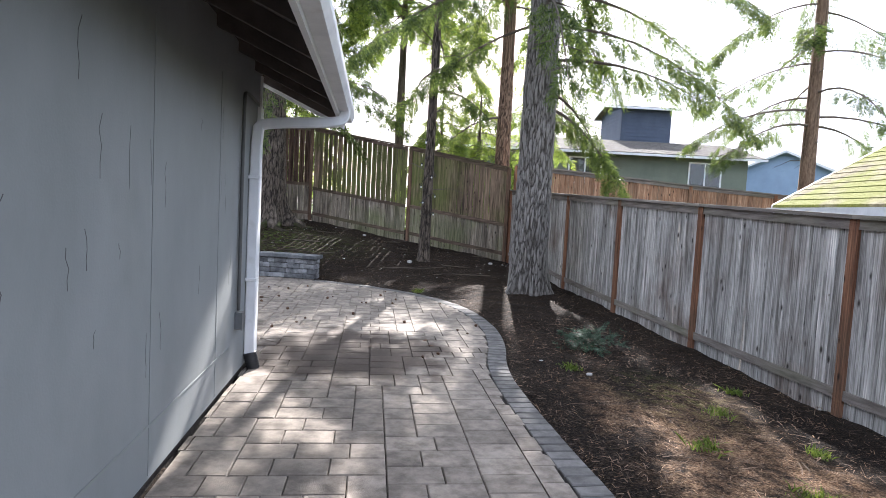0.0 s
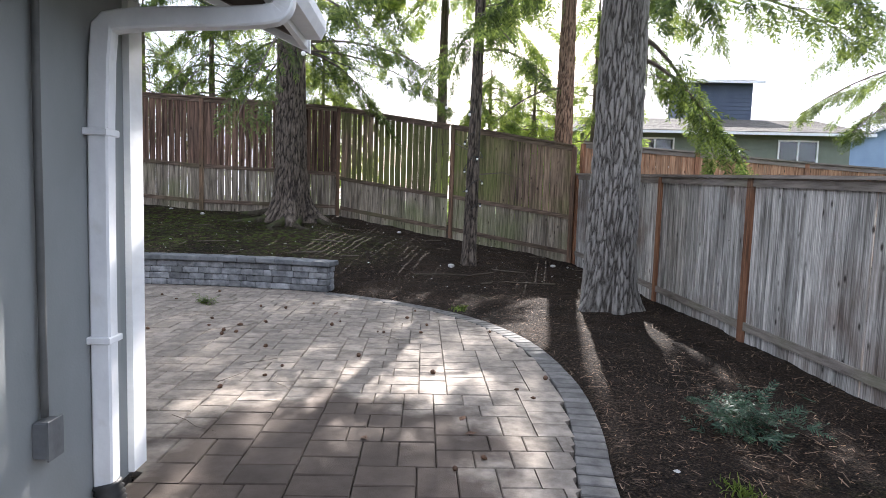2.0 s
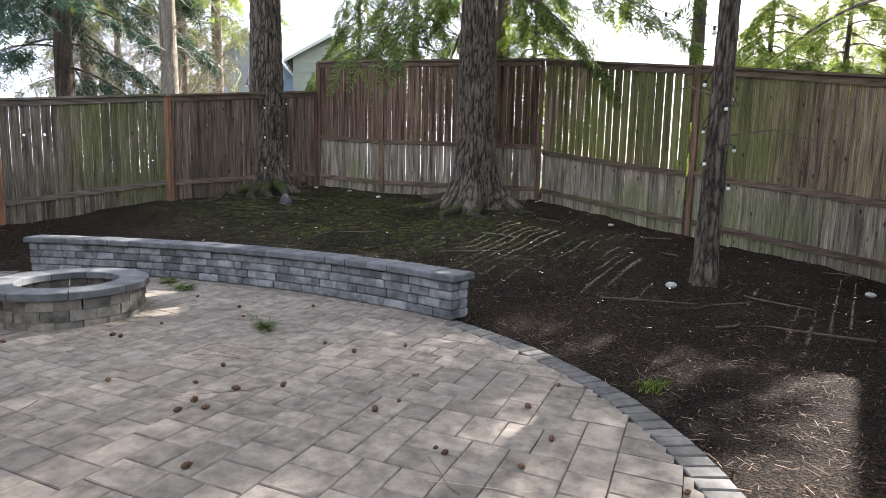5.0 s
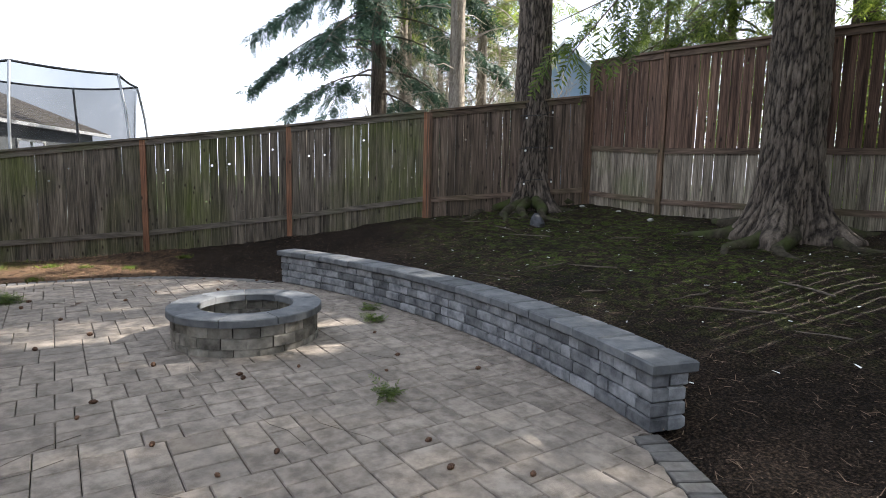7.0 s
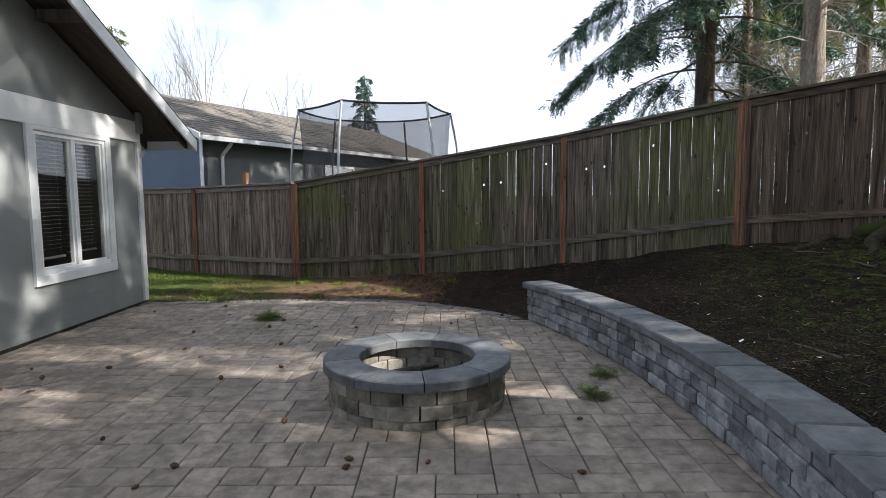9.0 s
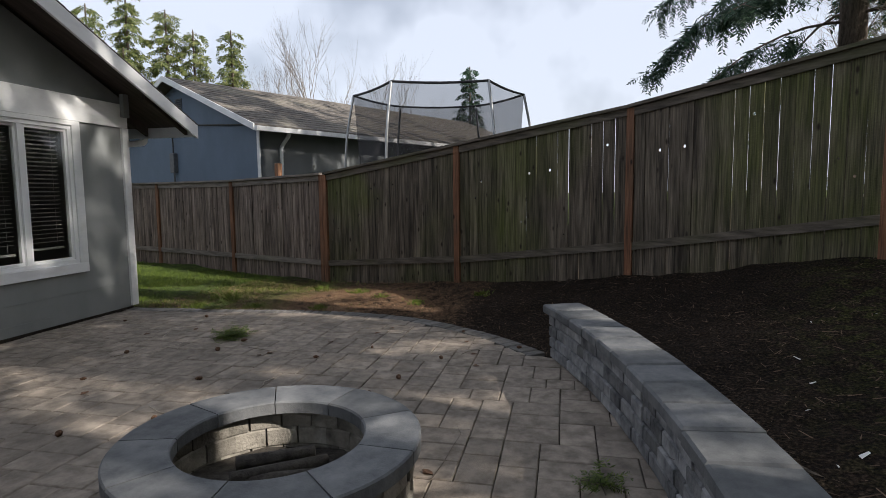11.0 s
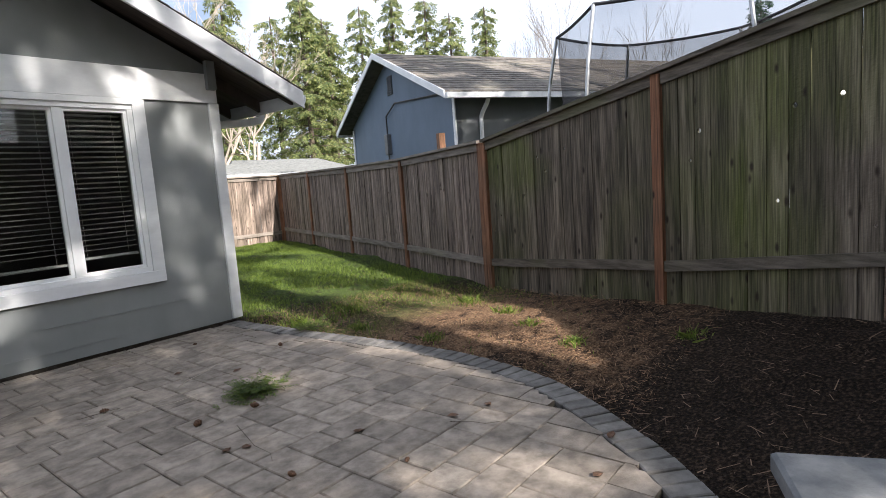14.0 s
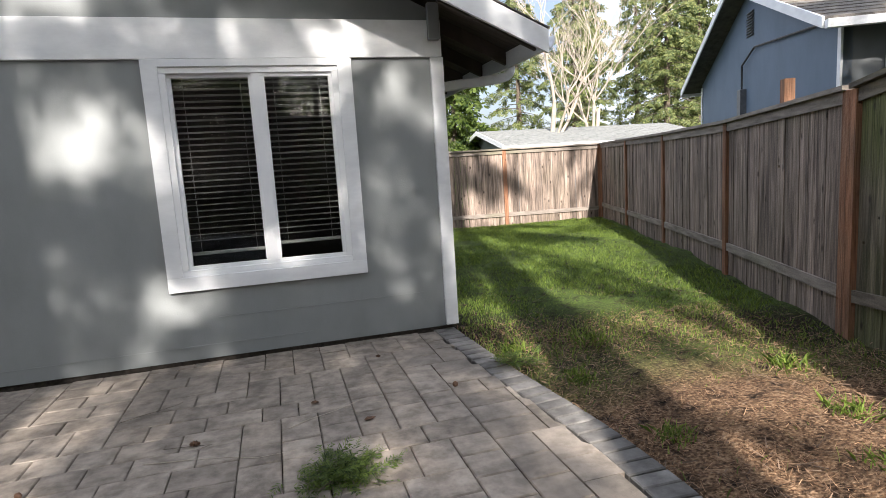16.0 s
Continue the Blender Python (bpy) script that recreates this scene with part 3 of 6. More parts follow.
def wobble(x, y, scale, seed=0.0):
    return np.array([noise.noise((a * scale, b * scale, seed)) for a, b in zip(np.ravel(x), np.ravel(y))]).reshape(np.shape(x))


def build_ground():
    fx, fy = np.arange(-15.6, 5.01, 0.13), np.arange(-6, 18.01, 0.13)
    far = np.array([6, 8, 12, 18, 28, 45, 80, 150, 300, 700.])
    xs = np.concatenate([-15.6 - far[::-1], fx, 5.0 + far])
    ys = np.concatenate([-6 - far[::-1], fy, 18 + far])
    gx, gy = np.meshgrid(xs, ys)
    z = level(gx, gy)
    ins = inside(PATIO, gx, gy)
    rough = wobble(gx, gy, 0.9) * 0.05 + wobble(gx, gy, 3.1, 4.0) * 0.03 + wobble(gx, gy, 8.0, 9.0) * 0.012
    ring = np.clip(edge_distance(PATIO + PATIO[:1], gx, gy) / 0.6, 0, 1)
    z = z + rough * ring - 0.015 * (1 - ring)
    z = np.where(ins, -0.11, z)
    near_out = ~ins & (ring < 0.22)
    z = np.where(near_out, np.minimum(z, -0.035), z)
    nx = len(xs)
    i = np.arange(len(ys) - 1)[:, None] * nx + np.arange(nx - 1)[None, :]
    faces = np.stack([i, i + 1, i + nx + 1, i + nx], -1).reshape(-1, 4)
    me = soup("ground", np.stack([gx, gy, z], -1).reshape(-1, 3), faces, SOIL)
    me.polygons.foreach_set("use_smooth", [True] * len(me.polygons))
    lawn = np.clip((6.3 - gy - 0.35 * (gx + 11)) / 2.2 + wobble(gx, gy, 0.8, 2) * 1.1, 0, 1) * (gx < -8.5)
    lawn = np.where((gx < -16) | (gx > 6) | (gy > 20), 0.8, lawn)
    straw = np.clip(1.25 - np.hypot((gx + 10.6) / 1.7, (gy - 6.3) / 2.2) + wobble(gx, gy, 1.3, 5) * 0.5, 0, 1) + np.clip(0.9 - np.hypot((gx - 1.6) / 1.1, (gy - 3.6) / 2.6) + wobble(gx, gy, 1.6, 7) * 0.6, 0, 1)
    moss = np.clip(1.6 - np.hypot((gx + 6.3) / 3.2, (gy - 13.6) / 1.7), 0, 1) + np.clip(0.7 - np.hypot((gx - 1.8) / 1.0, (gy - 4.6) / 1.4), 0, 1)
    for name, values in (("lawn", lawn), ("straw", straw), ("moss", moss)):
        a = me.attributes.new(name, "FLOAT", "POINT")
        a.data.foreach_set("value", np.clip(values, 0, 1).astype(np.float32).ravel())
    single("ground", me, SOIL, "bare brown soil strewn with fir needles", "ground", kind="structure")


build_ground()

# ---- the patio ----
HX, HY = Vector((0.9951, 0.0990, 0)), Vector((-0.0990, 0.9951, 0))
HOUSE = Matrix.Translation(C2) @ Matrix.Rotation(math.atan2(0.0990, 0.9951), 4, "Z")


def inset_line(points, d):
    """The line moved d to its left."""
    out = []
    for i, p in enumerate(points):
        a, b = points[max(i - 1, 0)], points[min(i + 1, len(points) - 1)]
        t = Vector((b[0] - a[0], b[1] - a[1])).normalized()
        out.append((p[0] - t.y * d, p[1] + t.x * d))
    return out


def build_patio():
    patio = thing("patio", (-4, 7, 0), "grey tan concrete paver patio with a darker border course", "patio", kind="structure")
    bed = Build()
    inner = inset_line(EDGE_E, 0.03) + SEAT_ARC + inset_line(EDGE_W, 0.03) + [(C2.x, C2.y), (C1.x, C1.y), (C1.x + 1.09, -6.0)]
    bed.add([(x, y, -0.036) for x, y in inner], [tuple(range(len(inner)))])
    part("sand_bed", bed, SAND, patio, "dark sand in the joints")
    # field pavers, packed on a module
    rng = random.Random(4)
    u = 0.104
    nx, ny = 110, 162
    origin = C2 + HX * -0.6 + HY * -10.2
    field = inset_line(EDGE_E, 0.205) + [(p[0] * 1.0, p[1] + 0.04) for p in SEAT_ARC] + inset_line(EDGE_W, 0.205) + [(C2.x, C2.y + .02), (C1.x + .02, C1.y + .02), (C1.x + 1.11, -6.0)]
    # three stone sizes packed at random, low spots first, with few joints running on
    top, pieces, seams = [rng.choice((0, 0, 1, 2)) for _ in range(nx // 2 + 1) for _ in (0, 1)][:nx], [], set()
    while min(top) < ny:
        low = min(top)
        i = top.index(low)
        k = i
        while k < nx and top[k] == low:
            k += 1
        room = k - i
        choice = []
        for w in (2, 3):
            if w > room or room - w == 1:
                continue
            for h in (2, 3):
                if w + h == 6:
                    continue
                cost = rng.random() * 2.2
                cost += 1.6 if (i + w, low) in seams else 0
                cost -= .45 if i and top[i - 1] == low + h else 0
                cost -= .45 if w == room and k < nx and top[k] == low + h else 0
                choice.append((cost, w, h))
        w, h = min(choice)[1:] if choice else (room, 2)
        pieces.append((i, low, w, h))
        seams.add((i + w, low + h))
        seams.add((i, low + h))
        for q in range(i, i + w):
            top[q] = low + h
    mid = np.array([[origin.x + HX.x * (i + w / 2) * u + HY.x * (j + h / 2) * u, origin.y + HX.y * (i + w / 2) * u + HY.y * (j + h / 2) * u] for i, j, w, h in pieces])
    ok = inside(field, mid[:, 0], mid[:, 1])
    meshes, near, joined = {}, 0, Build()
    turn = HOUSE.to_3x3().to_4x4()
    for (i, j, w, h), (x, y), keep in zip(pieces, mid, ok):
        corners = [origin + HX * (i + a * w) * u + HY * (j + b * h) * u for a in (0, 1) for b in (0, 1)]
        cin = inside(field, [c.x for c in corners], [c.y for c in corners])
        if not cin.any():
            continue
        g = 0.005
        pw, ph = w * u - g, h * u - g
        m = Matrix.Translation((x, y, -0.03 + rng.uniform(-0.002, 0.002))) @ turn @ Euler((rng.gauss(0, .004), rng.gauss(0, .004), rng.gauss(0, .004))).to_matrix().to_4x4()
        if not cin.all():
            # cut to the curve: clip the paver's outline against the field
            n = 7
            cells = [((a + .5) / n, (b + .5) / n) for a in range(n) for b in range(n)]
            pts = [origin + HX * (i + a * w) * u + HY * (j + b * h) * u for a, b in cells]
            inn = inside(field, [p.x for p in pts], [p.y for p in pts])
            cs = [c for c, k in zip(cells, inn) if k]
            if len(cs) < 4:
                continue
            a0, a1 = min(c[0] for c in cs) - .5 / n, max(c[0] for c in cs) + .5 / n
            b0, b1 = min(c[1] for c in cs) - .5 / n, max(c[1] for c in cs) + .5 / n
            hull = []
            for k in range(n):
                row = [c for c in cs if abs(c[1] - (k + .5) / n) < 1e-6]
                if row:
                    hull.append((min(c[0] for c in row) - .5 / n, max(c[0] for c in row) + .5 / n, (k + .5) / n))
            left = [(a, t) for a, b, t in hull]
            right = [(b, t) for a, b, t in hull]
            if not hull:
                continue
            left[0], left[-1] = (left[0][0], b0), (left[-1][0], b1)
            right[0], right[-1] = (right[0][0], b0), (right[-1][0], b1)
            ring = right + left[::-1]
            loc = [((a - .5) * pw, (b - .5) * ph) for a, b in ring]
            k = len(loc)
            joined.add([(a, b, -0.03) for a, b in loc] + [(a, b, 0.03) for a, b in loc], [tuple(range(k, 2 * k))] + [(q, (q + 1) % k, k + (q + 1) % k, k + q) for q in range(k)], m)
            continue
        close = -8.9 < x < -6.3 and 5.0 < y < 8.2 or -2.9 < x < .3 and 6.3 < y < 8.9
        if close and near < 300:
            near += 1
            key = (w, h)
            if key not in meshes:
                meshes[key] = Build().add(*chamfered(pw, ph, 0.06, 0.006)).mesh("paver")
            part("paver", meshes[key], PAVER, patio, m=m)
        else:
            joined.add(*chamfered(pw, ph, 0.06, 0.006), m)
    rest = part("paver_field", joined, PAVER_J, patio, "tumbled rectangular pavers laid tight")
    rest["kind"] = "stuff"
    # border course, one stone after another across the edge
    stone = Build().add(*chamfered(0.188, 0.097, 0.062, 0.006)).mesh("border_paver")
    for line in (EDGE_E, EDGE_W):
        walkd, pos = 0.0, 0.055
        for a, b in zip(line, line[1:]):
            d = math.hypot(b[0] - a[0], b[1] - a[1])
            while pos < walkd + d:
                t = (pos - walkd) / d
                ang = math.atan2(b[1] - a[1], b[0] - a[0])
                px, py = a[0] + (b[0] - a[0]) * t, a[1] + (b[1] - a[1]) * t
                if py > -2.5:
                    m = Matrix.Translation((px - math.sin(ang) * 0.098, py + math.cos(ang) * 0.098, -0.031 + rng.uniform(-.003, .002))) @ Matrix.Rotation(ang + math.pi / 2 + rng.gauss(0, .01), 4, "Z")
                    part("border_paver", stone, BORDER, patio, m=m)
                pos += 0.111
            walkd += d


# ---- seat wall ----
def build_seat_wall():
    rng = random.Random(9)
    wall = thing("seat_wall", (-5.4, 10.7, 0), "curved low seat wall of tumbled grey concrete blocks with cap stones", "garden wall")
    a0, a1 = math.asin((-2.58 - SEAT_C.x) / SEAT_R), math.asin((-8.48 - SEAT_C.x) / SEAT_R)
    shapes = {}
    core = Build()
    n = 40
    ring = []
    for r in (SEAT_R + .03, SEAT_R + .22):
        for z in (0.0, .376):
            ring.append([(SEAT_C.x + r * math.sin(a), SEAT_C.y + r * math.cos(a), z) for a in np.linspace(a0 - .005, a1 + .005, n)])
    core.v = [p for line in ring for p in line]
    for i in range(n - 1):
        for p, q in ((0, 1), (1, 3), (3, 2), (2, 0)):
            core.f.append((p * n + i, p * n + i + 1, q * n + i + 1, q * n + i))
    core.f += [(0, n, 3 * n, 2 * n), (n - 1, 3 * n - 1, 4 * n - 1, 2 * n - 1)]
    part("core", core, SAND, wall)
    for c in range(4):
        z = 0.003 + c * 0.095
        for radius, back in ((SEAT_R, 0), (SEAT_R + .13, 1)):
            a = a0
            first = True
            while a > a1 + 0.004:
                w = rng.choice((.12, .18, .24, .24, .3)) if not (first and c % 2) else .15
                first = False
                da = w / SEAT_R
                if a - da < a1 + 0.012:
                    da = a - a1
                    w = da * SEAT_R
                m_a = a - da / 2
                dep = 0.125
                r = radius + dep / 2 + rng.uniform(-.006, .006)
                key = round(w, 2)
                if key not in shapes:
                    shapes[key] = Build().add(*chamfered(w - .006, dep, .0905, .011)).mesh("wall_block")
                m = Matrix.Translation((SEAT_C.x + r * math.sin(m_a), SEAT_C.y + r * math.cos(m_a), z + .0455)) @ Matrix.Rotation(-m_a + rng.gauss(0, .012), 4, "Z")
                part("wall_block", shapes[key], BLOCK, wall, m=m)
                a -= da
    a = a0 + .006
    end = a1 - .006
    k = round((a - end) * SEAT_R / .29)
    da = (a - end) / k
    cap = Build().add(*chamfered(da * (SEAT_R + .1) - .013, .335, .076, .012)).mesh("cap_stone")
    for i in range(k):
        m_a = a - da * (i + .5)
        m = Matrix.Translation((SEAT_C.x + (SEAT_R + .125) * math.sin(m_a), SEAT_C.y + (SEAT_R + .125) * math.cos(m_a), .422 + rng.uniform(-.003, .003))) @ Matrix.Rotation(-m_a + rng.gauss(0, .016), 4, "Z")
        part("cap_stone", cap, CAP, wall, m=m)


# ---- fire pit ----
def wedge(r0, r1, z0, z1, a0, a1, n, b):
    """A piece of a ring with chamfered top edges."""
    o = Build()
    prof = [(r0, z0), (r1, z0), (r1, z1 - b), (r1 - b, z1), (r0 + b, z1), (r0, z1 - b)]
    k = len(prof)
    for i in range(n + 1):
        a = a0 + (a1 - a0) * i / n
        o.v += [(r * math.cos(a), r * math.sin(a), z) for r, z in prof]
    for i in range(n):
        for j in range(k):
            q = (j + 1) % k
            o.f.append((i * k + j, (i + 1) * k + j, (i + 1) * k + q, i * k + q))
    o.f += [tuple(range(k)), tuple(n * k + j for j in reversed(range(k)))]
    return o


def build_pit():
    rng = random.Random(12)
    c = Vector((-5.78, 8.68, 0))
    pit = thing("fire_pit", c, "round fire pit of tumbled stone blocks with smooth grey cap ring", "fire pit")
    n = 19
    block = wedge(.49, .65, 0.002, .098, .006, 2 * math.pi / n - .006, 3, .012).mesh("pit_block")
    for course in range(3):
        z = (-.036, .062, .160)[course]
        for i in range(n):
            m = Matrix.Translation(c + Vector((0, 0, z))) @ Matrix.Rotation(2 * math.pi * (i + .5 * course) / n + rng.gauss(0, .006), 4, "Z") @ Matrix.Scale(1 + rng.gauss(0, .006), 4)
            part("pit_block", block, PITBLOCK, pit, m=m)
    cap = wedge(.425, .69, 0, .066, .006, 2 * math.pi / 9 - .006, 8, .008).mesh("cap_stone")
    for i in range(9):
        part("cap_stone", cap, CAP, pit, m=Matrix.Translation(c + Vector((0, 0, .260))) @ Matrix.Rotation(2 * math.pi * (i + .3) / 9, 4, "Z"))
    bed = Build()
    k = 28
    bed.v = [(c.x, c.y, .06)] + [(c.x + .49 * math.cos(2 * math.pi * i / k), c.y + .49 * math.sin(2 * math.pi * i / k), .03 + .03 * rng.random()) for i in range(k)]
    bed.f = [(0, 1 + i, 1 + (i + 1) % k) for i in range(k)]
    part("ash_bed", bed, CHAR, pit, "charred ash and soil")
    for i in range(5):
        a = rng.uniform(0, 6.28)
        log = Build().tube([(c.x + rng.uniform(-.15, .15) - .2 * math.cos(a), c.y + rng.uniform(-.15, .15) - .2 * math.sin(a), .09 + .02 * i), (c.x + .2 * math.cos(a), c.y + .2 * math.sin(a), .12 + .02 * i)], [.035, .028], 9)
        single("charred_log", log, CHAR, "short blackened log lying in the fire pit", "firewood", "charred logs", smooth=True)


# ---- the house ----
HW, HD = 7.366, 10.5
OVER_X, OVER_Y, PITCH = 0.72, 0.5, 0.45
EAVE_Z = 2.36


def roof_z(x):
    return EAVE_Z + PITCH * (min(x, HW - x) + OVER_X)


def square_pipe(pts, across, half_a, half_b):
    """A pipe of oblong section along the points; across is the axis that one pair of its sides faces."""
    b = Build()
    for i, p in enumerate(pts):
        d = (pts[min(i + 1, len(pts) - 1)] - pts[max(i - 1, 0)]).normalized()
        n = (across - d * across.dot(d)).normalized()
        w = d.cross(n)
        for sa, sb in ((-1, -.8), (-.8, -1), (.8, -1), (1, -.8), (1, .8), (.8, 1), (-.8, 1), (-1, .8)):
            b.v.append(tuple(p + n * half_a * sa + w * half_b * sb))
    for i in range(len(pts) - 1):
        for j in range(8):
            q = (j + 1) % 8
            b.f.append((i * 8 + j, i * 8 + q, i * 8 + 8 + q, i * 8 + 8 + j))
    b.f += [tuple(reversed(range(8))), tuple((len(pts) - 1) * 8 + j for j in range(8))]
    return b


def build_house():
    house = thing("house", C2 + HX * HW / 2, "single-storey grey-green painted house with low gable roof", "house", kind="structure")
    M = HOUSE
    t = 0.14
    zt = roof_z(0) - .06
    wx0, wx1, wz0, wz1 = 0.83, 2.11, 0.68, 2.22
    w = Build()
    top = Build()
    # gable wall around the window, with the triangle above
    w.box(0, -t, 0.03, wx0, 0, 2.30, M)
    w.box(wx1, -t, 0.03, HW, 0, 2.30, M)
    w.box(wx0, -t, 0.03, wx1, 0, wz0, M)
    w.box(wx0, -t, wz1, wx1, 0, 2.30, M)
    part("wall_gable", w, PAINT, house, "grey-green painted panel siding")
    poly = [(0, 2.30), (HW, 2.30), (HW, zt), (HW / 2, roof_z(HW / 2) - .06), (0, zt)]
    k = len(poly)
    top.add([(x, 0, z) for x, z in poly] + [(x, -t, z) for x, z in poly], [tuple(range(k)), tuple(range(2 * k - 1, k - 1, -1))] + [(i, k + i, k + (i + 1) % k, (i + 1) % k) for i in range(k)], M)
    part("wall_gable_top", top, PAINT, house, "grey-green painted gable panel")
    part("wall_east", Build().box(HW - t, -HD, 0.03, HW, -t, zt, M), PAINT, house, "grey painted panel siding, scuffed and cracked")
    part("wall_west", Build().box(0, -HD, 0.03, t, -t, zt, M), PAINT, house)
    part("wall_back", Build().box(t, -HD, 0.03, HW - t, -HD + t, zt + 1.5, M), PAINT, house)
    part("foundation", Build().box(.02, -HD + .02, -.1, HW - .02, -.02, .04, M), SAND, house, "dark concrete footing")
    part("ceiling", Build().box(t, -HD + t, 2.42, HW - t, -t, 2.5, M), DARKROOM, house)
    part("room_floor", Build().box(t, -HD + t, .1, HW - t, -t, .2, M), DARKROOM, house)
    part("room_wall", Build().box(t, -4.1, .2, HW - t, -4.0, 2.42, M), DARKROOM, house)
    # boards
    part("frieze_board", Build().box(-.02, .0, 2.275, HW + .02, .028, 2.56, M, .003), TRIM, house, "wide off-white frieze board")
    for nm, bx in (("corner_board", (-.03, -.09, .04, .075, .03, 2.272)), ("corner_board", (HW - .075, -.09, .04, HW + .03, .03, 2.272))):
        part(nm, Build().box(*bx, M, .003), TRIM, house, "off-white corner board")
    for z0, x0, x1 in ((.34, .25, 1.9), (.13, 1.2, HW - .2)):
        part("siding_seam", Build().box(x0, 0, z0, x1, .004, z0 + .008, M), PAINT, house)
    for y in (-1.3, -2.5, -3.7):
        part("siding_seam", Build().box(HW, y - .005, .05, HW + .003, y, 2.3, M), PAINT, house)
    cr = random.Random(8)
    part("siding_seam", Build().box(HW, -7, .30, HW + .004, -.95, .312, M), PAINT, house)
    for i in range(28):
        y, z, hgt = -cr.uniform(.9, 4.6), cr.uniform(.4, 1.9), cr.uniform(.05, .28)
        wv = [(HW + .0012, y + cr.uniform(-.006, .006) * k, z + hgt * k / 4) for k in range(5)]
        cb = Build()
        for p, q in zip(wv, wv[1:]):
            cb.add([(p[0], p[1] - .0028, p[2]), (p[0], p[1] + .0028, p[2]), (q[0], q[1] + .0028, q[2]), (q[0], q[1] - .0028, q[2])], [(0, 1, 2, 3)], M)
        part("paint_crack", cb, CRACK, house)
    # roof: decking and shingles, rafters, barge boards, fascia
    for side in (0, 1):
        def P(x, y, dz):
            xx = x if side == 0 else HW - x
            return (xx, y, roof_z(xx if side == 0 else xx) + dz)
        deck = Build()
        xs = [-OVER_X, HW / 2]
        cor = [(xs[0], OVER_Y), (xs[1], OVER_Y), (xs[1], -HD - .4), (xs[0], -HD - .4)]
        deck.add([P(x, y, .0) for x, y in cor] + [P(x, y, .03) for x, y in cor], [(0, 3, 2, 1), (4, 5, 6, 7), (0, 1, 5, 4), (1, 2, 6, 5), (2, 3, 7, 6), (3, 0, 4, 7)], M)
        part("roof_deck", deck, EAVE, house, "dark stained roof boards")
        rows = 26
        sh = Build()
        for r in range(rows):
            x0, x1 = -OVER_X - .02 + (HW / 2 + OVER_X + .02) * r / rows, -OVER_X - .02 + (HW / 2 + OVER_X + .02) * (r + 1.15) / rows
            x1 = min(x1, HW / 2)
            cor = [(x0, OVER_Y + .03), (x1, OVER_Y + .03), (x1, -HD - .4), (x0, -HD - .4)]
            dz = [.042, .034, .034, .042]
            sh.add([P(x, y, .031) for x, y in cor] + [P(x, y, d) for (x, y), d in zip(cor, dz)], [(0, 3, 2, 1), (4, 5, 6, 7), (0, 1, 5, 4), (1, 2, 6, 5), (2, 3, 7, 6), (3, 0, 4, 7)], M)
        part("shingles", sh, SHINGLE, house, "dark asphalt shingles")
        barge = Build()
        cor = [(-OVER_X - .01, OVER_Y), (HW / 2, OVER_Y), (HW / 2, OVER_Y + .03), (-OVER_X - .01, OVER_Y + .03)]
        barge.add([P(x, y, -.155) for x, y in cor] + [P(x, y, .018) for x, y in cor], [(0, 3, 2, 1), (4, 5, 6, 7), (0, 1, 5, 4), (1, 2, 6, 5), (2, 3, 7, 6), (3, 0, 4, 7)], M)
        part("barge_board", barge, TRIM, house, "white painted barge board")
        fx = -OVER_X if side == 0 else HW + OVER_X - .03
        part("fascia", Build().box(fx, -HD - .4, EAVE_Z - .14, fx + .03, OVER_Y - .002, EAVE_Z - .004, M), TRIM, house, "white painted fascia")
        for i in range(14):
            y = .36 - i * .61
            if y < -8:
                break
            raf = Build()
            cor = [(-OVER_X + .035, y), (.1, y), (.1, y + .04), (-OVER_X + .035, y + .04)]
            raf.add([P(x, yy, -.13) for x, yy in cor] + [P(x, yy, -.002) for x, yy in cor], [(0, 3, 2, 1), (4, 5, 6, 7), (0, 1, 5, 4), (1, 2, 6, 5), (2, 3, 7, 6), (3, 0, 4, 7)], M)
            part("rafter_tail", raf, EAVE, house)
        bx = 0 if side == 0 else HW - .09
        part("corner_block", Build().box(bx, .03, 2.40, bx + .09, .085, roof_z(bx + .045) - .02, M, .004), PAINT, house, "grey painted block under the eave")
    for X in (1.9, HW / 2, HW - 1.9):
        part("outlooker", Build().box(X - .045, .03, roof_z(X) - .17, X + .045, OVER_Y - .002, roof_z(X) - .05, M, .004), EAVE, house)
    # gutters and downspouts
    for side in (0, 1):
        gx = HW + OVER_X if side else -OVER_X - .11
        g = Build()
        prof = [(0, 0), (.085, 0), (.11, .05), (.11, .1), (.10, .1), (.095, .055), (.078, .012), (.008, .012), (.008, .1), (0, .1)]
        if not side:
            prof = [(.11 - a, b) for a, b in prof][::-1]
        y0, y1 = OVER_Y - .06, -HD - .3
        k = len(prof)
        g.add([(gx + a, y0, EAVE_Z - .105 + b) for a, b in prof] + [(gx + a, y1, EAVE_Z - .105 + b) for a, b in prof], [(i, k + i, k + (i + 1) % k, (i + 1) % k) for i in range(k)] + [tuple(reversed(range(k))), tuple(range(k, 2 * k))], M)
        part("gutter", g, METALW, house, "white metal gutter")
        sx = HW + .045 if side else -.045
        gxm = gx + .055
        y = -.36 if side else -.45
        pts = [(gxm, y + .1, EAVE_Z - .08), (gxm, y + .1, EAVE_Z - .16), (gxm - (.06 if side else -.06), y + .09, EAVE_Z - .21), (sx + (.06 if side else -.06), y + .01, 2.10), (sx, y, 2.04), (sx, y, .1)]
        pts = chaikin3(pts)
        part("downspout", square_pipe([M @ Vector(p) for p in pts], HY, .034, .042), METALW, house, "white square metal downspout")
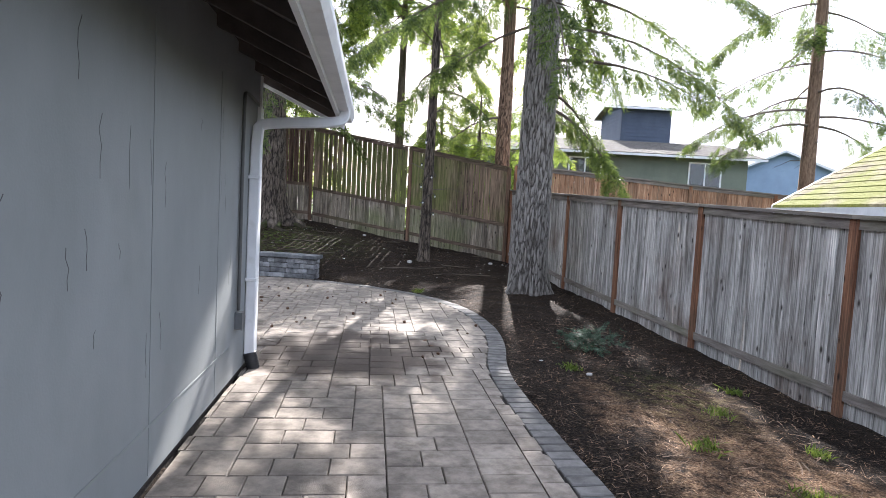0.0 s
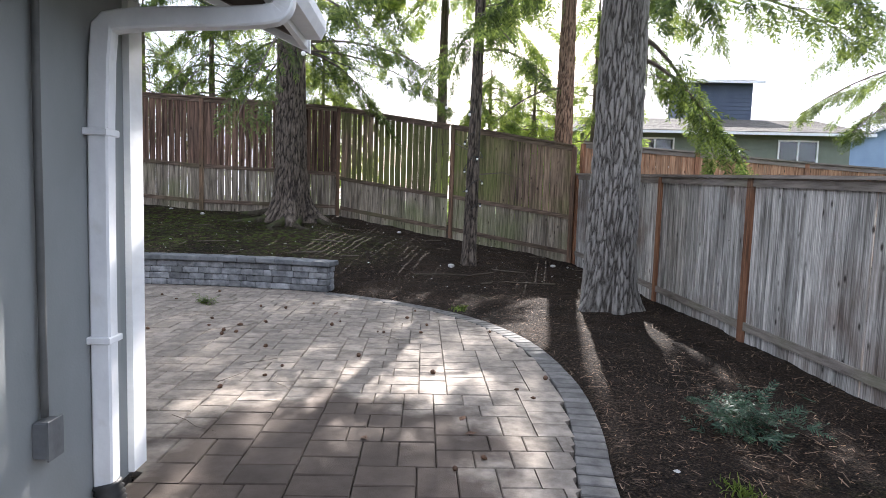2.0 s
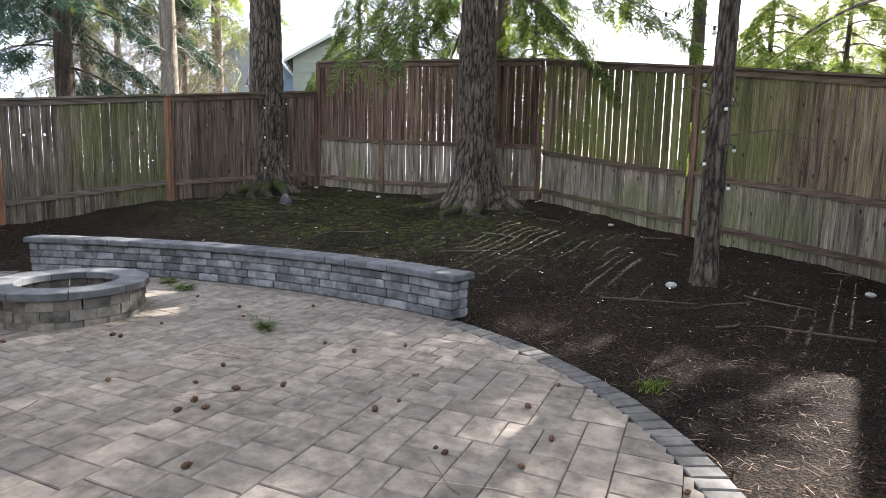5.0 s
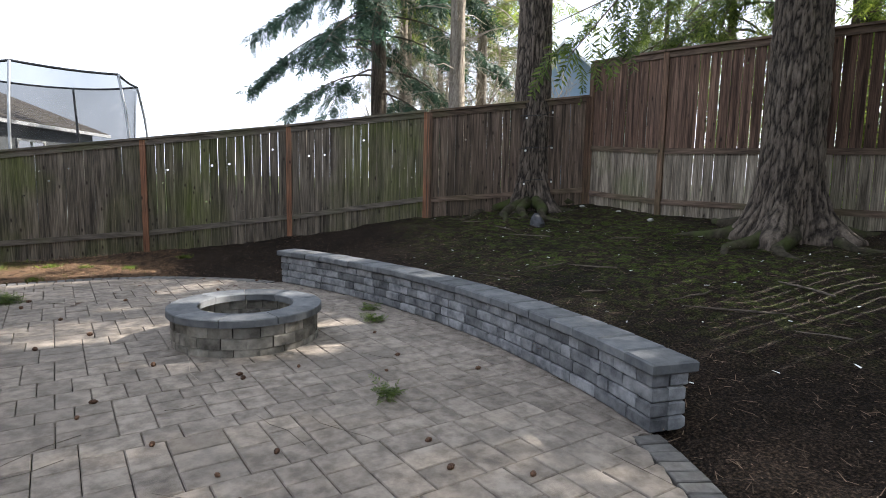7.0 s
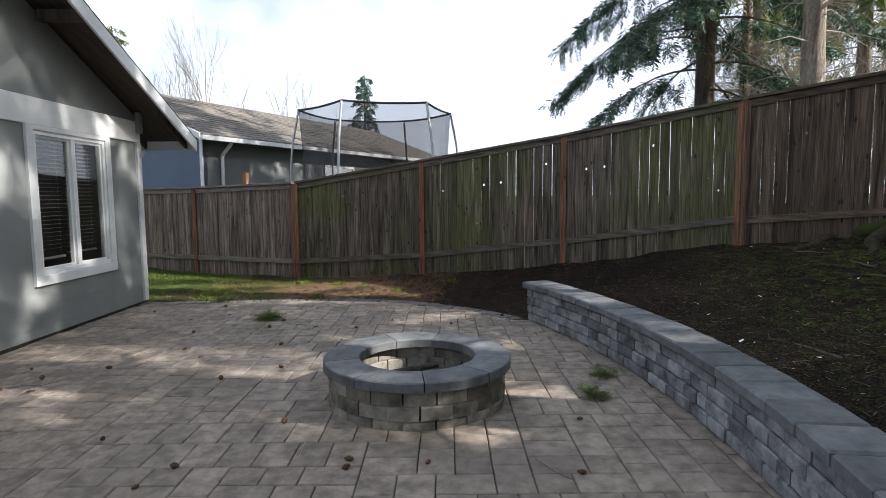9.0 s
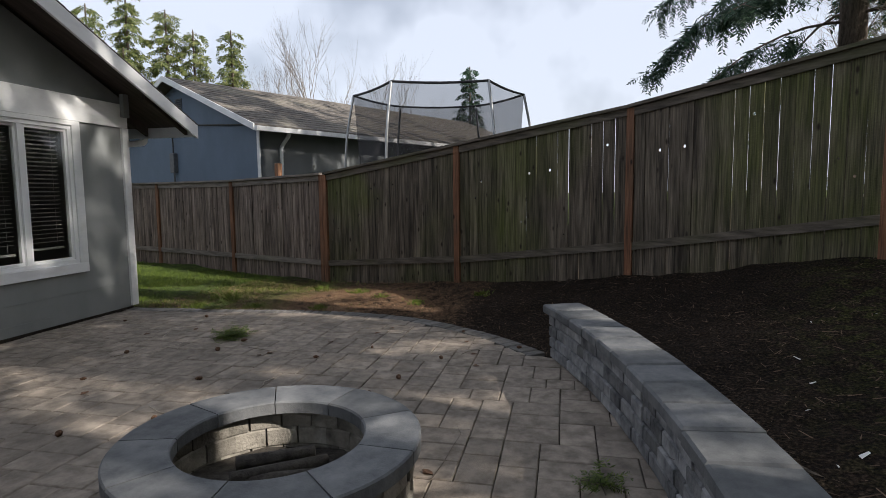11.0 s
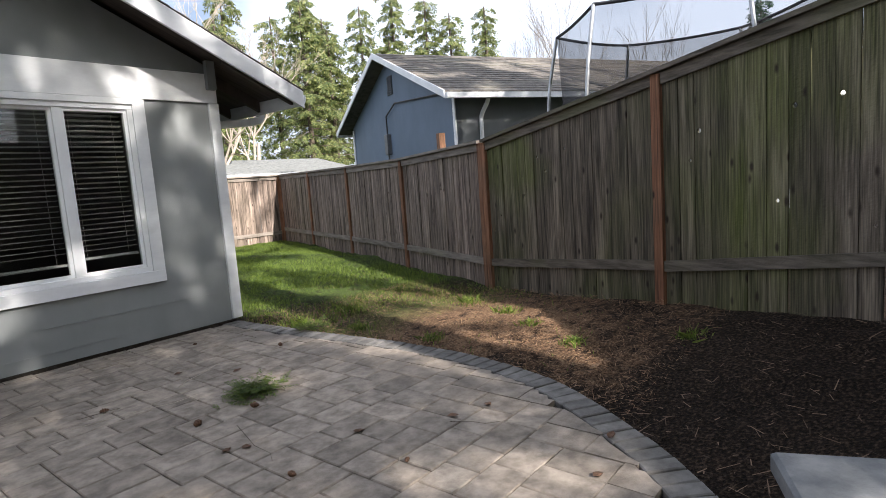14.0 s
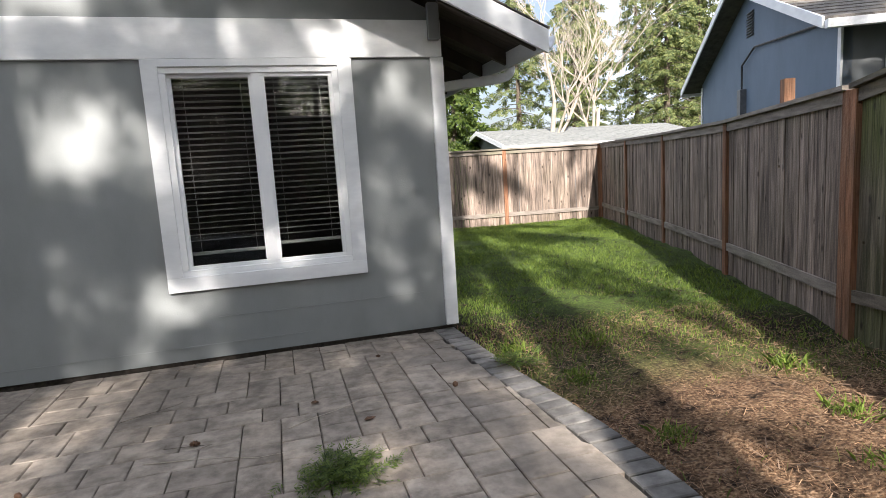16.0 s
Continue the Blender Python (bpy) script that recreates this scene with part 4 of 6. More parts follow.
        if side:
            for z in (1.62, .75):
                part("strap", Build().box(sx - .05, y - .052, z, sx + .05, y + .052, z + .03, M, .004), METALW, house)
            rib = Build()
            rp, rr = [], []
            for i in range(13):
                rp.append(M @ Vector((sx + .003 * i, y, .13 - .012 * i)))
                rr.append(.062 if i % 2 else .052)
            part("drain_pipe", rib.tube(rp, rr, 14), BLACK, house, "black corrugated drain pipe", smooth=True)
    # conduit and box on the side wall
    cy = -.72
    cond = Build().tube(chaikin3([M @ Vector(p) for p in ((HW + .022, -.2, 2.28), (HW + .022, cy + .05, 2.30), (HW + .022, cy, 2.22), (HW + .022, cy, .56))]), .014, 8)
    part("conduit", cond, CONDUIT, house, "thin dark conduit", smooth=True)
    bxo = part("electrical_box", Build().box(HW + .002, cy - .04, .41, HW + .055, cy + .04, .55, M, .006), GREYBOX, house, "small grey metal electrical box")
    part("box_lid", Build().box(HW + .056, cy - .044, .405, HW + .062, cy + .044, .555, M, .002), GREYBOX, bxo)
    # window
    win = thing("window_1", M @ Vector((1.47, 0, 1.45)), "white vinyl sliding window with white blinds half lowered", "window", kind="structure")
    X0, X1, Z0, Z1 = .72, 2.22, .57, 2.274
    tr = [("casing", (X0, .0, Z0, X1, .032, wz0)), ("casing", (X0, .0, wz0, wx0, .030, Z1)), ("casing", (wx1, .0, wz0, X1, .030, Z1)), ("casing", (wx0, .0, wz1, wx1, .030, Z1))]
    for nm, bx in tr:
        part(nm, Build().box(*bx, M, .003), TRIM, win, "white painted casing")
    fr = .045
    for bx in ((wx0, -.08, wz0, wx1, .012, wz0 + fr), (wx0, -.08, wz1 - fr, wx1, .012, wz1), (wx0, -.08, wz0 + fr, wx0 + fr, .012, wz1 - fr), (wx1 - fr, -.08, wz0 + fr, wx1, .012, wz1 - fr)):
        part("window_frame", Build().box(*bx, M, .003), VINYL, win)
    mx = 1.44
    part("mullion", Build().box(mx - .032, -.07, wz0 + fr, mx + .032, .004, wz1 - fr, M, .003), VINYL, win)
    for a, b, yy in ((wx0 + fr, mx - .032, -.03), (mx + .032, wx1 - fr, -.045)):
        s = .028
        for bx in ((a, yy - .02, wz0 + fr, b, yy + .02, wz0 + fr + s), (a, yy - .02, wz1 - fr - s, b, yy + .02, wz1 - fr), (a, yy - .02, wz0 + fr + s, a + s, yy + .02, wz1 - fr - s), (b - s, yy - .02, wz0 + fr + s, b, yy + .02, wz1 - fr - s)):
            part("sash", Build().box(*bx, M, .002), VINYL, win)
        pane = part("pane", Build().box(a + s, yy - .003, wz0 + fr + s, b - s, yy + .003, wz1 - fr - s, M), GLASS, win, "clear window glass")
        pane.visible_shadow = False
        bl = thing("window_blind", M @ Vector(((a + b) / 2, -.16, 1.5)), "white horizontal slat blind hanging behind the window", "blind", "window blinds")
        part("head_rail", Build().box(a, -.19, wz1 - .06, b, -.13, wz1 - .02, M, .003), BLIND, bl)
        slat = Build().add(*chamfered(b - a - .01, .048, .0032, .001)).mesh("slat")
        low = wz0 + .20 if a < 1.2 else wz0 + .17
        nsl = int((wz1 - .09 - low) / .046)
        for i in range(nsl):
            part("slat", slat, BLIND, bl, m=M @ Matrix.Translation(((a + b) / 2, -.16, wz1 - .09 - i * .046)) @ Matrix.Rotation(radians(12 if a < 1.2 else 9), 4, "X"))
        part("bottom_rail", Build().box(a, -.18, low - .03, b, -.14, low - .005, M, .004), BLIND, bl)
        for fx in (a + .09, b - .09):
            part("cord", Build().tube([M @ Vector((fx, -.132, wz1 - .07)), M @ Vector((fx, -.132, low - .02))], .0022, 5), BLIND, bl)


def chaikin3(points, times=2):
    for _ in range(times):
        out = [Vector(points[0])]
        for a, b in zip(points, points[1:]):
            a, b = Vector(a), Vector(b)
            out += [a.lerp(b, .25), a.lerp(b, .75)]
        points = out + [Vector(points[-1])]
    return points


# ---- fences ----
BOARD_MESH = Build().add(*chamfered(0.136, 0.018, 1.0, 0.007)).mesh("board")
POST_MESH = Build().add(*chamfered(0.09, 0.09, 1.0, 0.004)).mesh("post")



def knot_board(hx, hz, r):
    """A board with a knot hole through it."""
    w, d, tall = .068, .009, 1.9
    ring = [(hx + r * math.cos(a), hz + r * math.sin(a) / tall) for a in (math.pi / 4 * i for i in range(8))]
    e = .06
    rim = [(w, hz), (w, hz + e), (hx, hz + e), (-w, hz + e), (-w, hz), (-w, hz - e), (hx, hz - e), (w, hz - e)]
    ends = [(-w, -.5), (w, -.5), (w, .5), (-w, .5)]
    flat = ring + rim + ends
    v = [(x, -d, z) for x, z in flat] + [(x, d, z) for x, z in flat]
    f = []
    for i in range(8):
        j = (i + 1) % 8
        f += [(i, 8 + i, 8 + j, j), (20 + j, 28 + j, 28 + i, 20 + i), (i, j, 20 + j, 20 + i)]
    f += [(16, 17, 15, 14, 13), (11, 10, 9, 18, 19), (33, 34, 35, 37, 36), (39, 38, 29, 30, 31)]
    f += [(17, 37, 35, 28, 29, 38, 18, 9, 8, 15), (16, 13, 12, 11, 19, 39, 31, 32, 33, 36), (16, 36, 37, 17), (18, 38, 39, 19)]
    return Build().add(v, f).mesh("board")


KNOTTED = [knot_board(hx, hz, r) for hx, hz, r in ((.02, .31, .017), (-.03, .12, .014), (.0, -.08, .015), (.03, .22, .019), (-.01, .02, .012), (-.02, -.2, .013))]


def board_copy(mesh_of, material):
    me = mesh_of.copy()
    me.materials.clear()
    me.materials.append(material)
    return me


def slanted(p, q, z0, z1, zz0, zz1, back, front, side):
    """A plank from p to q between two sloping heights; side is the unit vector it is pushed along."""
    a, b = p + side * back, q + side * back
    c, d = p + side * front, q + side * front
    v = [(a.x, a.y, z0), (b.x, b.y, z1), (d.x, d.y, z1), (c.x, c.y, z0), (a.x, a.y, zz0), (b.x, b.y, zz1), (d.x, d.y, zz1), (c.x, c.y, zz0)]
    return Build().add(v, [(0, 3, 2, 1), (4, 5, 6, 7), (0, 1, 5, 4), (1, 2, 6, 5), (2, 3, 7, 6), (3, 0, 4, 7)])


def fence(name, label, posts, board_mat, yard, rng, low_mat=None, mid=None, rail_h=.26, gap=.007, post_mat=None, end_posts=True, cap=True, knots=.08, rail_mat=None):
    """posts: (x, y, ground, top) along the line. yard: a point on the side that shows the rails. mid: height over ground of a middle rail."""
    post_mat, rail_mat = post_mat or POST, rail_mat or RAIL
    f = thing(name, (posts[0][0], posts[0][1], posts[0][2]), label, "fence", "yard fences")
    bm, lm, pm = board_copy(BOARD_MESH, board_mat), board_copy(BOARD_MESH, low_mat or board_mat), board_copy(POST_MESH, post_mat)
    holed = [board_copy(k, board_mat) for k in KNOTTED]
    for (x0, y0, g0, t0), (x1, y1, g1, t1) in zip(posts, posts[1:]):
        p, q = Vector((x0, y0, 0)), Vector((x1, y1, 0))
        d = (q - p).normalized()
        s = Vector((-d.y, d.x, 0))
        if (Vector((yard[0], yard[1], 0)) - p).dot(s) < 0:
            s = -s
        ln = (q - p).length
        ang = math.atan2(d.y, d.x)
        n = max(1, round((ln - .09) / (.136 + gap)))
        step = (ln - .09) / n
        for i in range(n):
            u = (.045 + step * (i + .5)) / ln
            c = p.lerp(q, u)
            g, t = g0 + (g1 - g0) * u, t0 + (t1 - t0) * u
            bot = g + rng.uniform(-.03, .03) - .10
            jit = rng.gauss(0, .004)

            def put(mesh_, lo, hi, off, open_=gap):
                sx = (step - open_ * rng.uniform(.35, 1.7)) / .136
                m = Matrix.Translation((c.x + s.x * (off + jit), c.y + s.y * (off + jit), (lo + hi) / 2)) @ Matrix.Rotation(ang + rng.gauss(0, .008), 4, "Z") @ Matrix.Rotation(rng.gauss(0, .002), 4, "Y") @ Matrix.Diagonal((sx, 1, hi - lo, 1))
                part("board", mesh_, None, f, m=m)
            if mid:
                cut = g + mid
                put(rng.choice(holed) if rng.random() < knots else bm, cut, t - .02, 0.0)
                put(lm, bot, cut - .004, 0.004, min(gap, .008))
            else:
                put(rng.choice(holed) if rng.random() < knots else bm, bot, t - .02, 0.0)
        part("cap_rail", slanted(p, q, t0 - .018, t1 - .018, t0 + .017, t1 + .017, -.07, .075, s), rail_mat, f, "weathered cap rail") if cap else None
        part("top_rail", slanted(p + d * .046, q - d * .046, t0 - .11, t1 - .11, t0 - .02, t1 - .02, .011, .036, s), rail_mat, f)
        part("bottom_rail", slanted(p + d * .046, q - d * .046, g0 + rail_h - .045, g1 + rail_h - .045, g0 + rail_h + .045, g1 + rail_h + .045, .014, .036, s), rail_mat, f)
        if mid:
            part("middle_rail", slanted(p + d * .046, q - d * .046, g0 + mid - .045, g1 + mid - .045, g0 + mid + .045, g1 + mid + .045, .014, .04, s), rail_mat, f)
    for i, (x, y, g, t) in enumerate(posts):
        if not end_posts and i in (0, len(posts) - 1):
            continue
        a, b = posts[max(i - 1, 0)], posts[min(i + 1, len(posts) - 1)]
        ang = math.atan2(b[1] - a[1], b[0] - a[0])
        part("post", pm, None, f, "red-brown fence post", m=Matrix.Translation((x, y, (g - .05 + t - .02) / 2)) @ Matrix.Rotation(ang, 4, "Z") @ Matrix.Diagonal((1, 1.05, t - .02 - g + .05, 1)))
    return f


def build_fences():
    rng = random.Random(21)
    fence("board_fence", "weathered grey cedar board fence with orange-brown posts", [(4.35, -2.4, -.22, 1.40), (3.95, 0.2, -.22, 1.46), (3.6, 2.4, -.22, 1.50), (3.27, 4.55, -.2, 1.57), (2.94, 6.71, -.16, 1.67), (2.62, 8.83, -.09, 1.77), (2.29, 10.96, .0, 1.87), (1.95, 13.0, .15, 1.97), (1.6, 14.2, .22, 2.03)], BOARD_E, (0, 6), rng, rail_h=.2)
    brown = dict(post_mat=POST_N, rail_mat=RAIL_N)
    fence("board_fence", "tall reddish-brown cedar board fence in two tiers", [(1.49, 14.22, .22, 2.6), (-1.04, 15.3, .57, 3.1)], BOARD_G, (-2, 10), rng, BOARD_L, .93, rail_h=.2, gap=.009, **brown)
    fence("board_fence", "tall gappy cedar board fence in two tiers, green with algae", [(-1.09, 15.32, .57, 3.1), (-3.93, 16.55, .95, 3.63)], BOARD_G, (-2, 10), rng, BOARD_L, .93, rail_h=.2, gap=.026, end_posts=False, **brown)
    fence("board_fence", "tall dark reddish cedar board fence in two tiers", [(-3.98, 16.55, .97, 3.64), (-6.92, 15.4, 1.02, 3.62), (-8.46, 15.28, 1.12, 3.68)], BOARD_N, (-6, 10), rng, BOARD_L, 1.02, rail_h=.2, gap=.014, **brown)
    fence("board_fence", "low brown cedar board fence climbing the slope", [(-8.5, 15.2, 1.1, 3.08), (-9.35, 12.38, .88, 2.68)], BOARD_M, (-4, 10), rng, rail_h=.27, **brown)
    fence("board_fence", "long algae-stained cedar board fence with red-brown posts", [(-9.37, 12.34, .86, 2.68), (-10.7, 10.27, .48, 2.40), (-11.36, 7.97, .19, 2.09), (-12.04, 5.52, -.01, 1.76)], BOARD_W, (-6, 6), rng, rail_h=.30, gap=.0065, knots=.3, rail_mat=RAIL_W)
    fence("board_fence", "long grey-brown weathered cedar board fence with red-brown posts", [(-12.06, 5.45, -.01, 1.76), (-12.86, 3.07, -.02, 1.70), (-13.55, .65, -.02, 1.70), (-14.2, -1.75, -.02, 1.72), (-14.8, -4.1, -.02, 1.74)], BOARD_B, (-6, 6), rng, rail_h=.30, gap=.006, knots=.1)
    stub = Build().add(*chamfered(.09, .09, 2.0, .004), pose(-12.52, 4.32, .98, 0, 0, -18))
    single("spare_post", stub, POST, "red-brown wooden post standing behind the fence", "post")
    fence("board_fence", "sunlit brown cedar board fence across the side yard", [(-14.75, -4.15, -.02, 1.74), (-12.4, -4.25, -.02, 1.74), (-10.0, -4.35, -.02, 1.74), (-7.6, -4.45, -.02, 1.74)], BOARD_B, (-12, 2), rng, rail_h=.22)
    fence("board_fence", "new orange cedar board fence behind the yard", [(1.75, 14.75, .1, 2.72), (4.2, 15.0, .0, 2.6), (6.6, 15.25, -.1, 2.46), (9.0, 15.3, -.2, 2.34), (11.4, 15.4, -.3, 2.2), (13.8, 15.5, -.4, 2.05)], BOARD_F, (4, 10), rng, rail_h=.22)


# ---- trees ----
def ground_at(x, y):
    return float(level(np.array([x]), np.array([y]))[0])


def spray_template(pairs, blade, width, seed):
    """A flat fir spray one unit long: a stem with slim blades on both sides."""
    rng = random.Random(seed)
    v, f = [], []

    def diamond(a, d, ln, w, up):
        k = len(v)
        s = Vector((-d.y, d.x, up)).normalized()
        v.extend([a, a + d * ln * .45 + s * w, a + d * ln, a + d * ln * .45 - s * w])
        f.append((k, k + 1, k + 2, k + 3))
    diamond(Vector((0, 0, 0)), Vector((1, 0, 0)), 1.0, width * .35, 0.2)
    for i in range(pairs):
        x = .06 + .9 * i / pairs
        for sgn in (-1, 1):
            a = radians(rng.uniform(38, 62)) * sgn
            d = Vector((math.cos(a), math.sin(a), rng.uniform(-.35, .15))).normalized()
            diamond(Vector((x, 0, 0)), d, blade * (1.05 - .65 * x) * rng.uniform(.75, 1.2), width, rng.uniform(-.8, .8))
    return np.array([tuple(p) for p in v]), np.array(f)


SPRAYS = [spray_template(9, .30, .027, 3), spray_template(8, .38, .031, 5)]
FAR_SPRAY = spray_template(5, .5, .07, 7)


def spray_mesh(name, origin, axis, length, templates, material, rng):
    """Sprays set at the origins along the axes, as one mesh."""
    vs, fs, k = [], [], 0
    origin, axis, length = np.array(origin), np.array(axis), np.array(length)
    axis = axis / np.linalg.norm(axis, axis=1, keepdims=True)
    pick = rng.integers(0, len(templates), len(origin))
    for i, (tv, tf) in enumerate(templates):
        sel = pick == i
        o, x, ln = origin[sel], axis[sel], length[sel]
        if not len(o):
            continue
        h = rng.normal(size=o.shape) * .35 + np.array([0, 0, 1.0])
        y = np.cross(h, x)
        y /= np.linalg.norm(y, axis=1, keepdims=True) + 1e-9
        z = np.cross(x, y)
        p = o[:, None, :] + ln[:, None, None] * (tv[None, :, 0:1] * x[:, None, :] + tv[None, :, 1:2] * y[:, None, :] + tv[None, :, 2:3] * z[:, None, :])
        n, m = p.shape[:2]
        vs.append(p.reshape(-1, 3))
        fs.append((tf[None] + (np.arange(n) * m)[:, None, None]).reshape(-1, 4) + k)
        k += n * m
    return soup(name, np.concatenate(vs), np.concatenate(fs), material)


def trunk_body(x, y, z, h, d, lean, rng, flare=.5, sides=40, detail=.12):
    """A tapered, flared stem with long bark plates between deep furrows."""
    b = Build()
    b.furrow = []
    rows, zz = [], -.25
    while zz < h:
        rows.append(zz)
        zz += detail if zz < 5.6 else .8
    rows.append(h)
    ph = rng.uniform(0, 50)
    fine = sides >= 60
    across, deep = 19.0, min(.030, d * .045)
    for zz in rows:
        r = d / 2 * max(.06, 1 - .8 * max(zz, 0) / h)
        fl = flare * math.exp(-max(zz + .05, 0) / .30)
        for j in range(sides):
            a = 2 * math.pi * j / sides
            ca, sa = math.cos(a), math.sin(a)
            root = fl * (.55 + .45 * math.cos(5 * a + ph) + .3 * math.cos(3 * a + ph * 2))
            swell = noise.noise((ca * 1.6 + ph, sa * 1.6, zz * .7))
            if fine:
                p = Vector((ca * d / 2 * across + ph, sa * d / 2 * across, zz * 3.3))
                p += noise.noise_vector(p * .55) * .75 + noise.noise_vector(p * 2.1) * .22
                near = noise.voronoi(p)[0]
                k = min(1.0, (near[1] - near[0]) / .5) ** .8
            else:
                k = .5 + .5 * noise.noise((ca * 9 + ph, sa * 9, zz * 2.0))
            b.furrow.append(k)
            rr = r * (1 + max(root, 0)) * (1 + .07 * swell) + deep * (k - .6)
            b.v.append((x + lean[0] * zz + rr * ca, y + lean[1] * zz + rr * sa, z + zz))
    for i in range(len(rows) - 1):
        for j in range(sides):
            q = (j + 1) % sides
            b.f.append((i * sides + j, i * sides + q, (i + 1) * sides + q, (i + 1) * sides + j))
    return b


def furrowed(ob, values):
    """Marks the furrows between bark plates on a trunk's mesh, so the bark colour darkens there."""
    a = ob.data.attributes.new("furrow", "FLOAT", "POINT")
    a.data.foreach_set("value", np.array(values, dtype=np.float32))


def conifer(label, x, y, z, h, d, low, reach, limbs, seed, bark, needle, lean=(0, 0), density=1.0, size=(.28, .6), extra=(), flare=.5, name="fir_tree", stubs=0, templates=None, droop=.55, sides=40, detail=.12, bare=0.25, limb_r=.032, group="fir trees", roots=0, fine=1.0, hang=1.0, twig=None):
    rng = random.Random(seed)
    nr = np.random.default_rng(seed)
    t = thing(name, (x, y, z), label, "tree", group)
    stem = trunk_body(x, y, z, h, d, lean, rng, flare, sides=sides, detail=detail)
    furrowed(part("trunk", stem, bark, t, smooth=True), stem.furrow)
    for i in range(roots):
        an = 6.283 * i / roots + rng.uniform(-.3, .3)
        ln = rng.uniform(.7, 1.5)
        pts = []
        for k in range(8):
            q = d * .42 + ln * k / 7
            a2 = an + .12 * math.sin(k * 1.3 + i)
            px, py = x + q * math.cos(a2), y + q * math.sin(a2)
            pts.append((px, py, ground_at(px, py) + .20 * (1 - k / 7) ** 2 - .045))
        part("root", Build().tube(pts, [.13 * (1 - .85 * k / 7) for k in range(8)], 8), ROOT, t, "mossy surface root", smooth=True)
    wood = Build()
    org, axs, lens = [], [], []

    def limb(zz, az, ln, rise, fall, r, leafy, bare_to):
        dirv = Vector((math.cos(az), math.sin(az), 0))
        side = Vector((-dirv.y, dirv.x, 0))
        base = Vector((x + lean[0] * zz, y + lean[1] * zz, z + zz))
        k = 7
        wig = rng.uniform(-.25, .25)
        pts = [base + dirv * ln * s + side * (wig * ln * s * s) + Vector((0, 0, ln * (rise * s - fall * s * s))) for s in (i / k for i in range(k + 1))]
        wood.tube(pts, [r * (1 - .85 * i / k) for i in range(k + 1)], 5, False)
        n = int(ln * 15 * leafy * fine)
        for _ in range(n):
            s = bare_to + (1 - bare_to) * rng.random() ** .8
            i = min(int(s * k), k - 1)
            p = pts[i].lerp(pts[i + 1], s * k - i)
            sg = rng.choice((-1, 1))
            out = rng.uniform(0, .5) * ln * .32 * (1.1 - s * .7)
            ax = dirv * rng.uniform(.2, .9) + side * sg * rng.uniform(.2, 1.0) + Vector((0, 0, -rng.uniform(.25, 1.6) * hang))
            p = p + side * sg * out + Vector((0, 0, -out * rng.uniform(.2, .9))) + dirv * out * .4
            org.append(tuple(p))
            axs.append(tuple(ax))
            lens.append(rng.uniform(*size) * (1.5 if zz > 6.5 else 1.0))
        # secondary twigs
        for _ in range(int(ln * 2.2)):
            s = rng.uniform(bare_to, 1)
            i = min(int(s * k), k - 1)
            p = pts[i].lerp(pts[i + 1], s * k - i)
            sg = rng.choice((-1, 1))
            q = p + side * sg * ln * .16 + dirv * ln * .1 + Vector((0, 0, -ln * .08))
            wood.tube([p, q], [r * .3, r * .08], 3, False)

    for i in range(limbs):
        u = (i + rng.random()) / limbs
        zz = low + (h - low) * u ** 1.1
        ln = reach * (1 - .78 * u) * rng.uniform(.7, 1.15)
        limb(zz, 2.4 * i + rng.uniform(-.4, .4), ln, rng.uniform(-.1, .25), droop * rng.uniform(.7, 1.3), limb_r * (1 - .5 * u), density, bare)
    for zz, az, ln, rise, fall, leafy, bt in extra:
        limb(zz, radians(az), ln, rise, fall, limb_r * 1.2, leafy, bt)
    for i in range(stubs):
        zz, az = rng.uniform(1.6, low + 1.5), rng.uniform(0, 6.28)
        p = Vector((x + lean[0] * zz, y + lean[1] * zz, z + zz))
        q = p + Vector((math.cos(az), math.sin(az), rng.uniform(-.1, .3))) * rng.uniform(.35, 1.2) * (1.6 if twig else 1)
        wood.tube([p, q.lerp(p, .5) + Vector((0, 0, .06)), q - Vector((0, 0, .1))], [.014, .009, .003], 4, False)
    if wood.v:
        part("limb_wood", wood, twig or TWIG, t, "thin drooping limbs")["kind"] = "stuff"
    if org:
        part("crown", spray_mesh("crown", org, axs, lens, templates or SPRAYS, needle, nr), needle, t, "drooping green needle sprays")["kind"] = "stuff"
    return t


def bare_tree(label, x, y, z, h, r, seed, material, spread=.45, levels=5, name="bare_tree"):
    rng = random.Random(seed)
    t = thing(name, (x, y, z), label, "tree", "bare trees")
    trunk, twigs = Build(), Build()

    def grow(p, d, ln, rad, lev):
        k = 4
        pts = [p]
        dd = d.copy()
        for _ in range(k):
            dd = (dd + Vector((rng.gauss(0, .1), rng.gauss(0, .1), .03))).normalized()
            pts.append(pts[-1] + dd * ln / k)
        (trunk if lev >= levels - 1 else twigs).tube(pts, [rad * (1 - .45 * i / k) for i in range(k + 1)], 7 if lev >= levels - 1 else 4 if lev > 1 else 3, False)
        if lev == 0:
            return
        for i in range(3 if lev > 1 else 4):
            at = pts[rng.choice((2, 3, 4))]
            nd = (dd + Vector((rng.gauss(0, spread), rng.gauss(0, spread), rng.uniform(-.05, .3)))).normalized()
            grow(at, nd, ln * rng.uniform(.6, .82), rad * rng.uniform(.42, .6), lev - 1)
    grow(Vector((x, y, z - .1)), Vector((rng.gauss(0, .06), rng.gauss(0, .06), 1)).normalized(), h * .32, r, levels)
    part("trunk", trunk, material, t, smooth=True)
    part("branch_wood", twigs, material, t, "bare fine branches")["kind"] = "stuff"
    return t


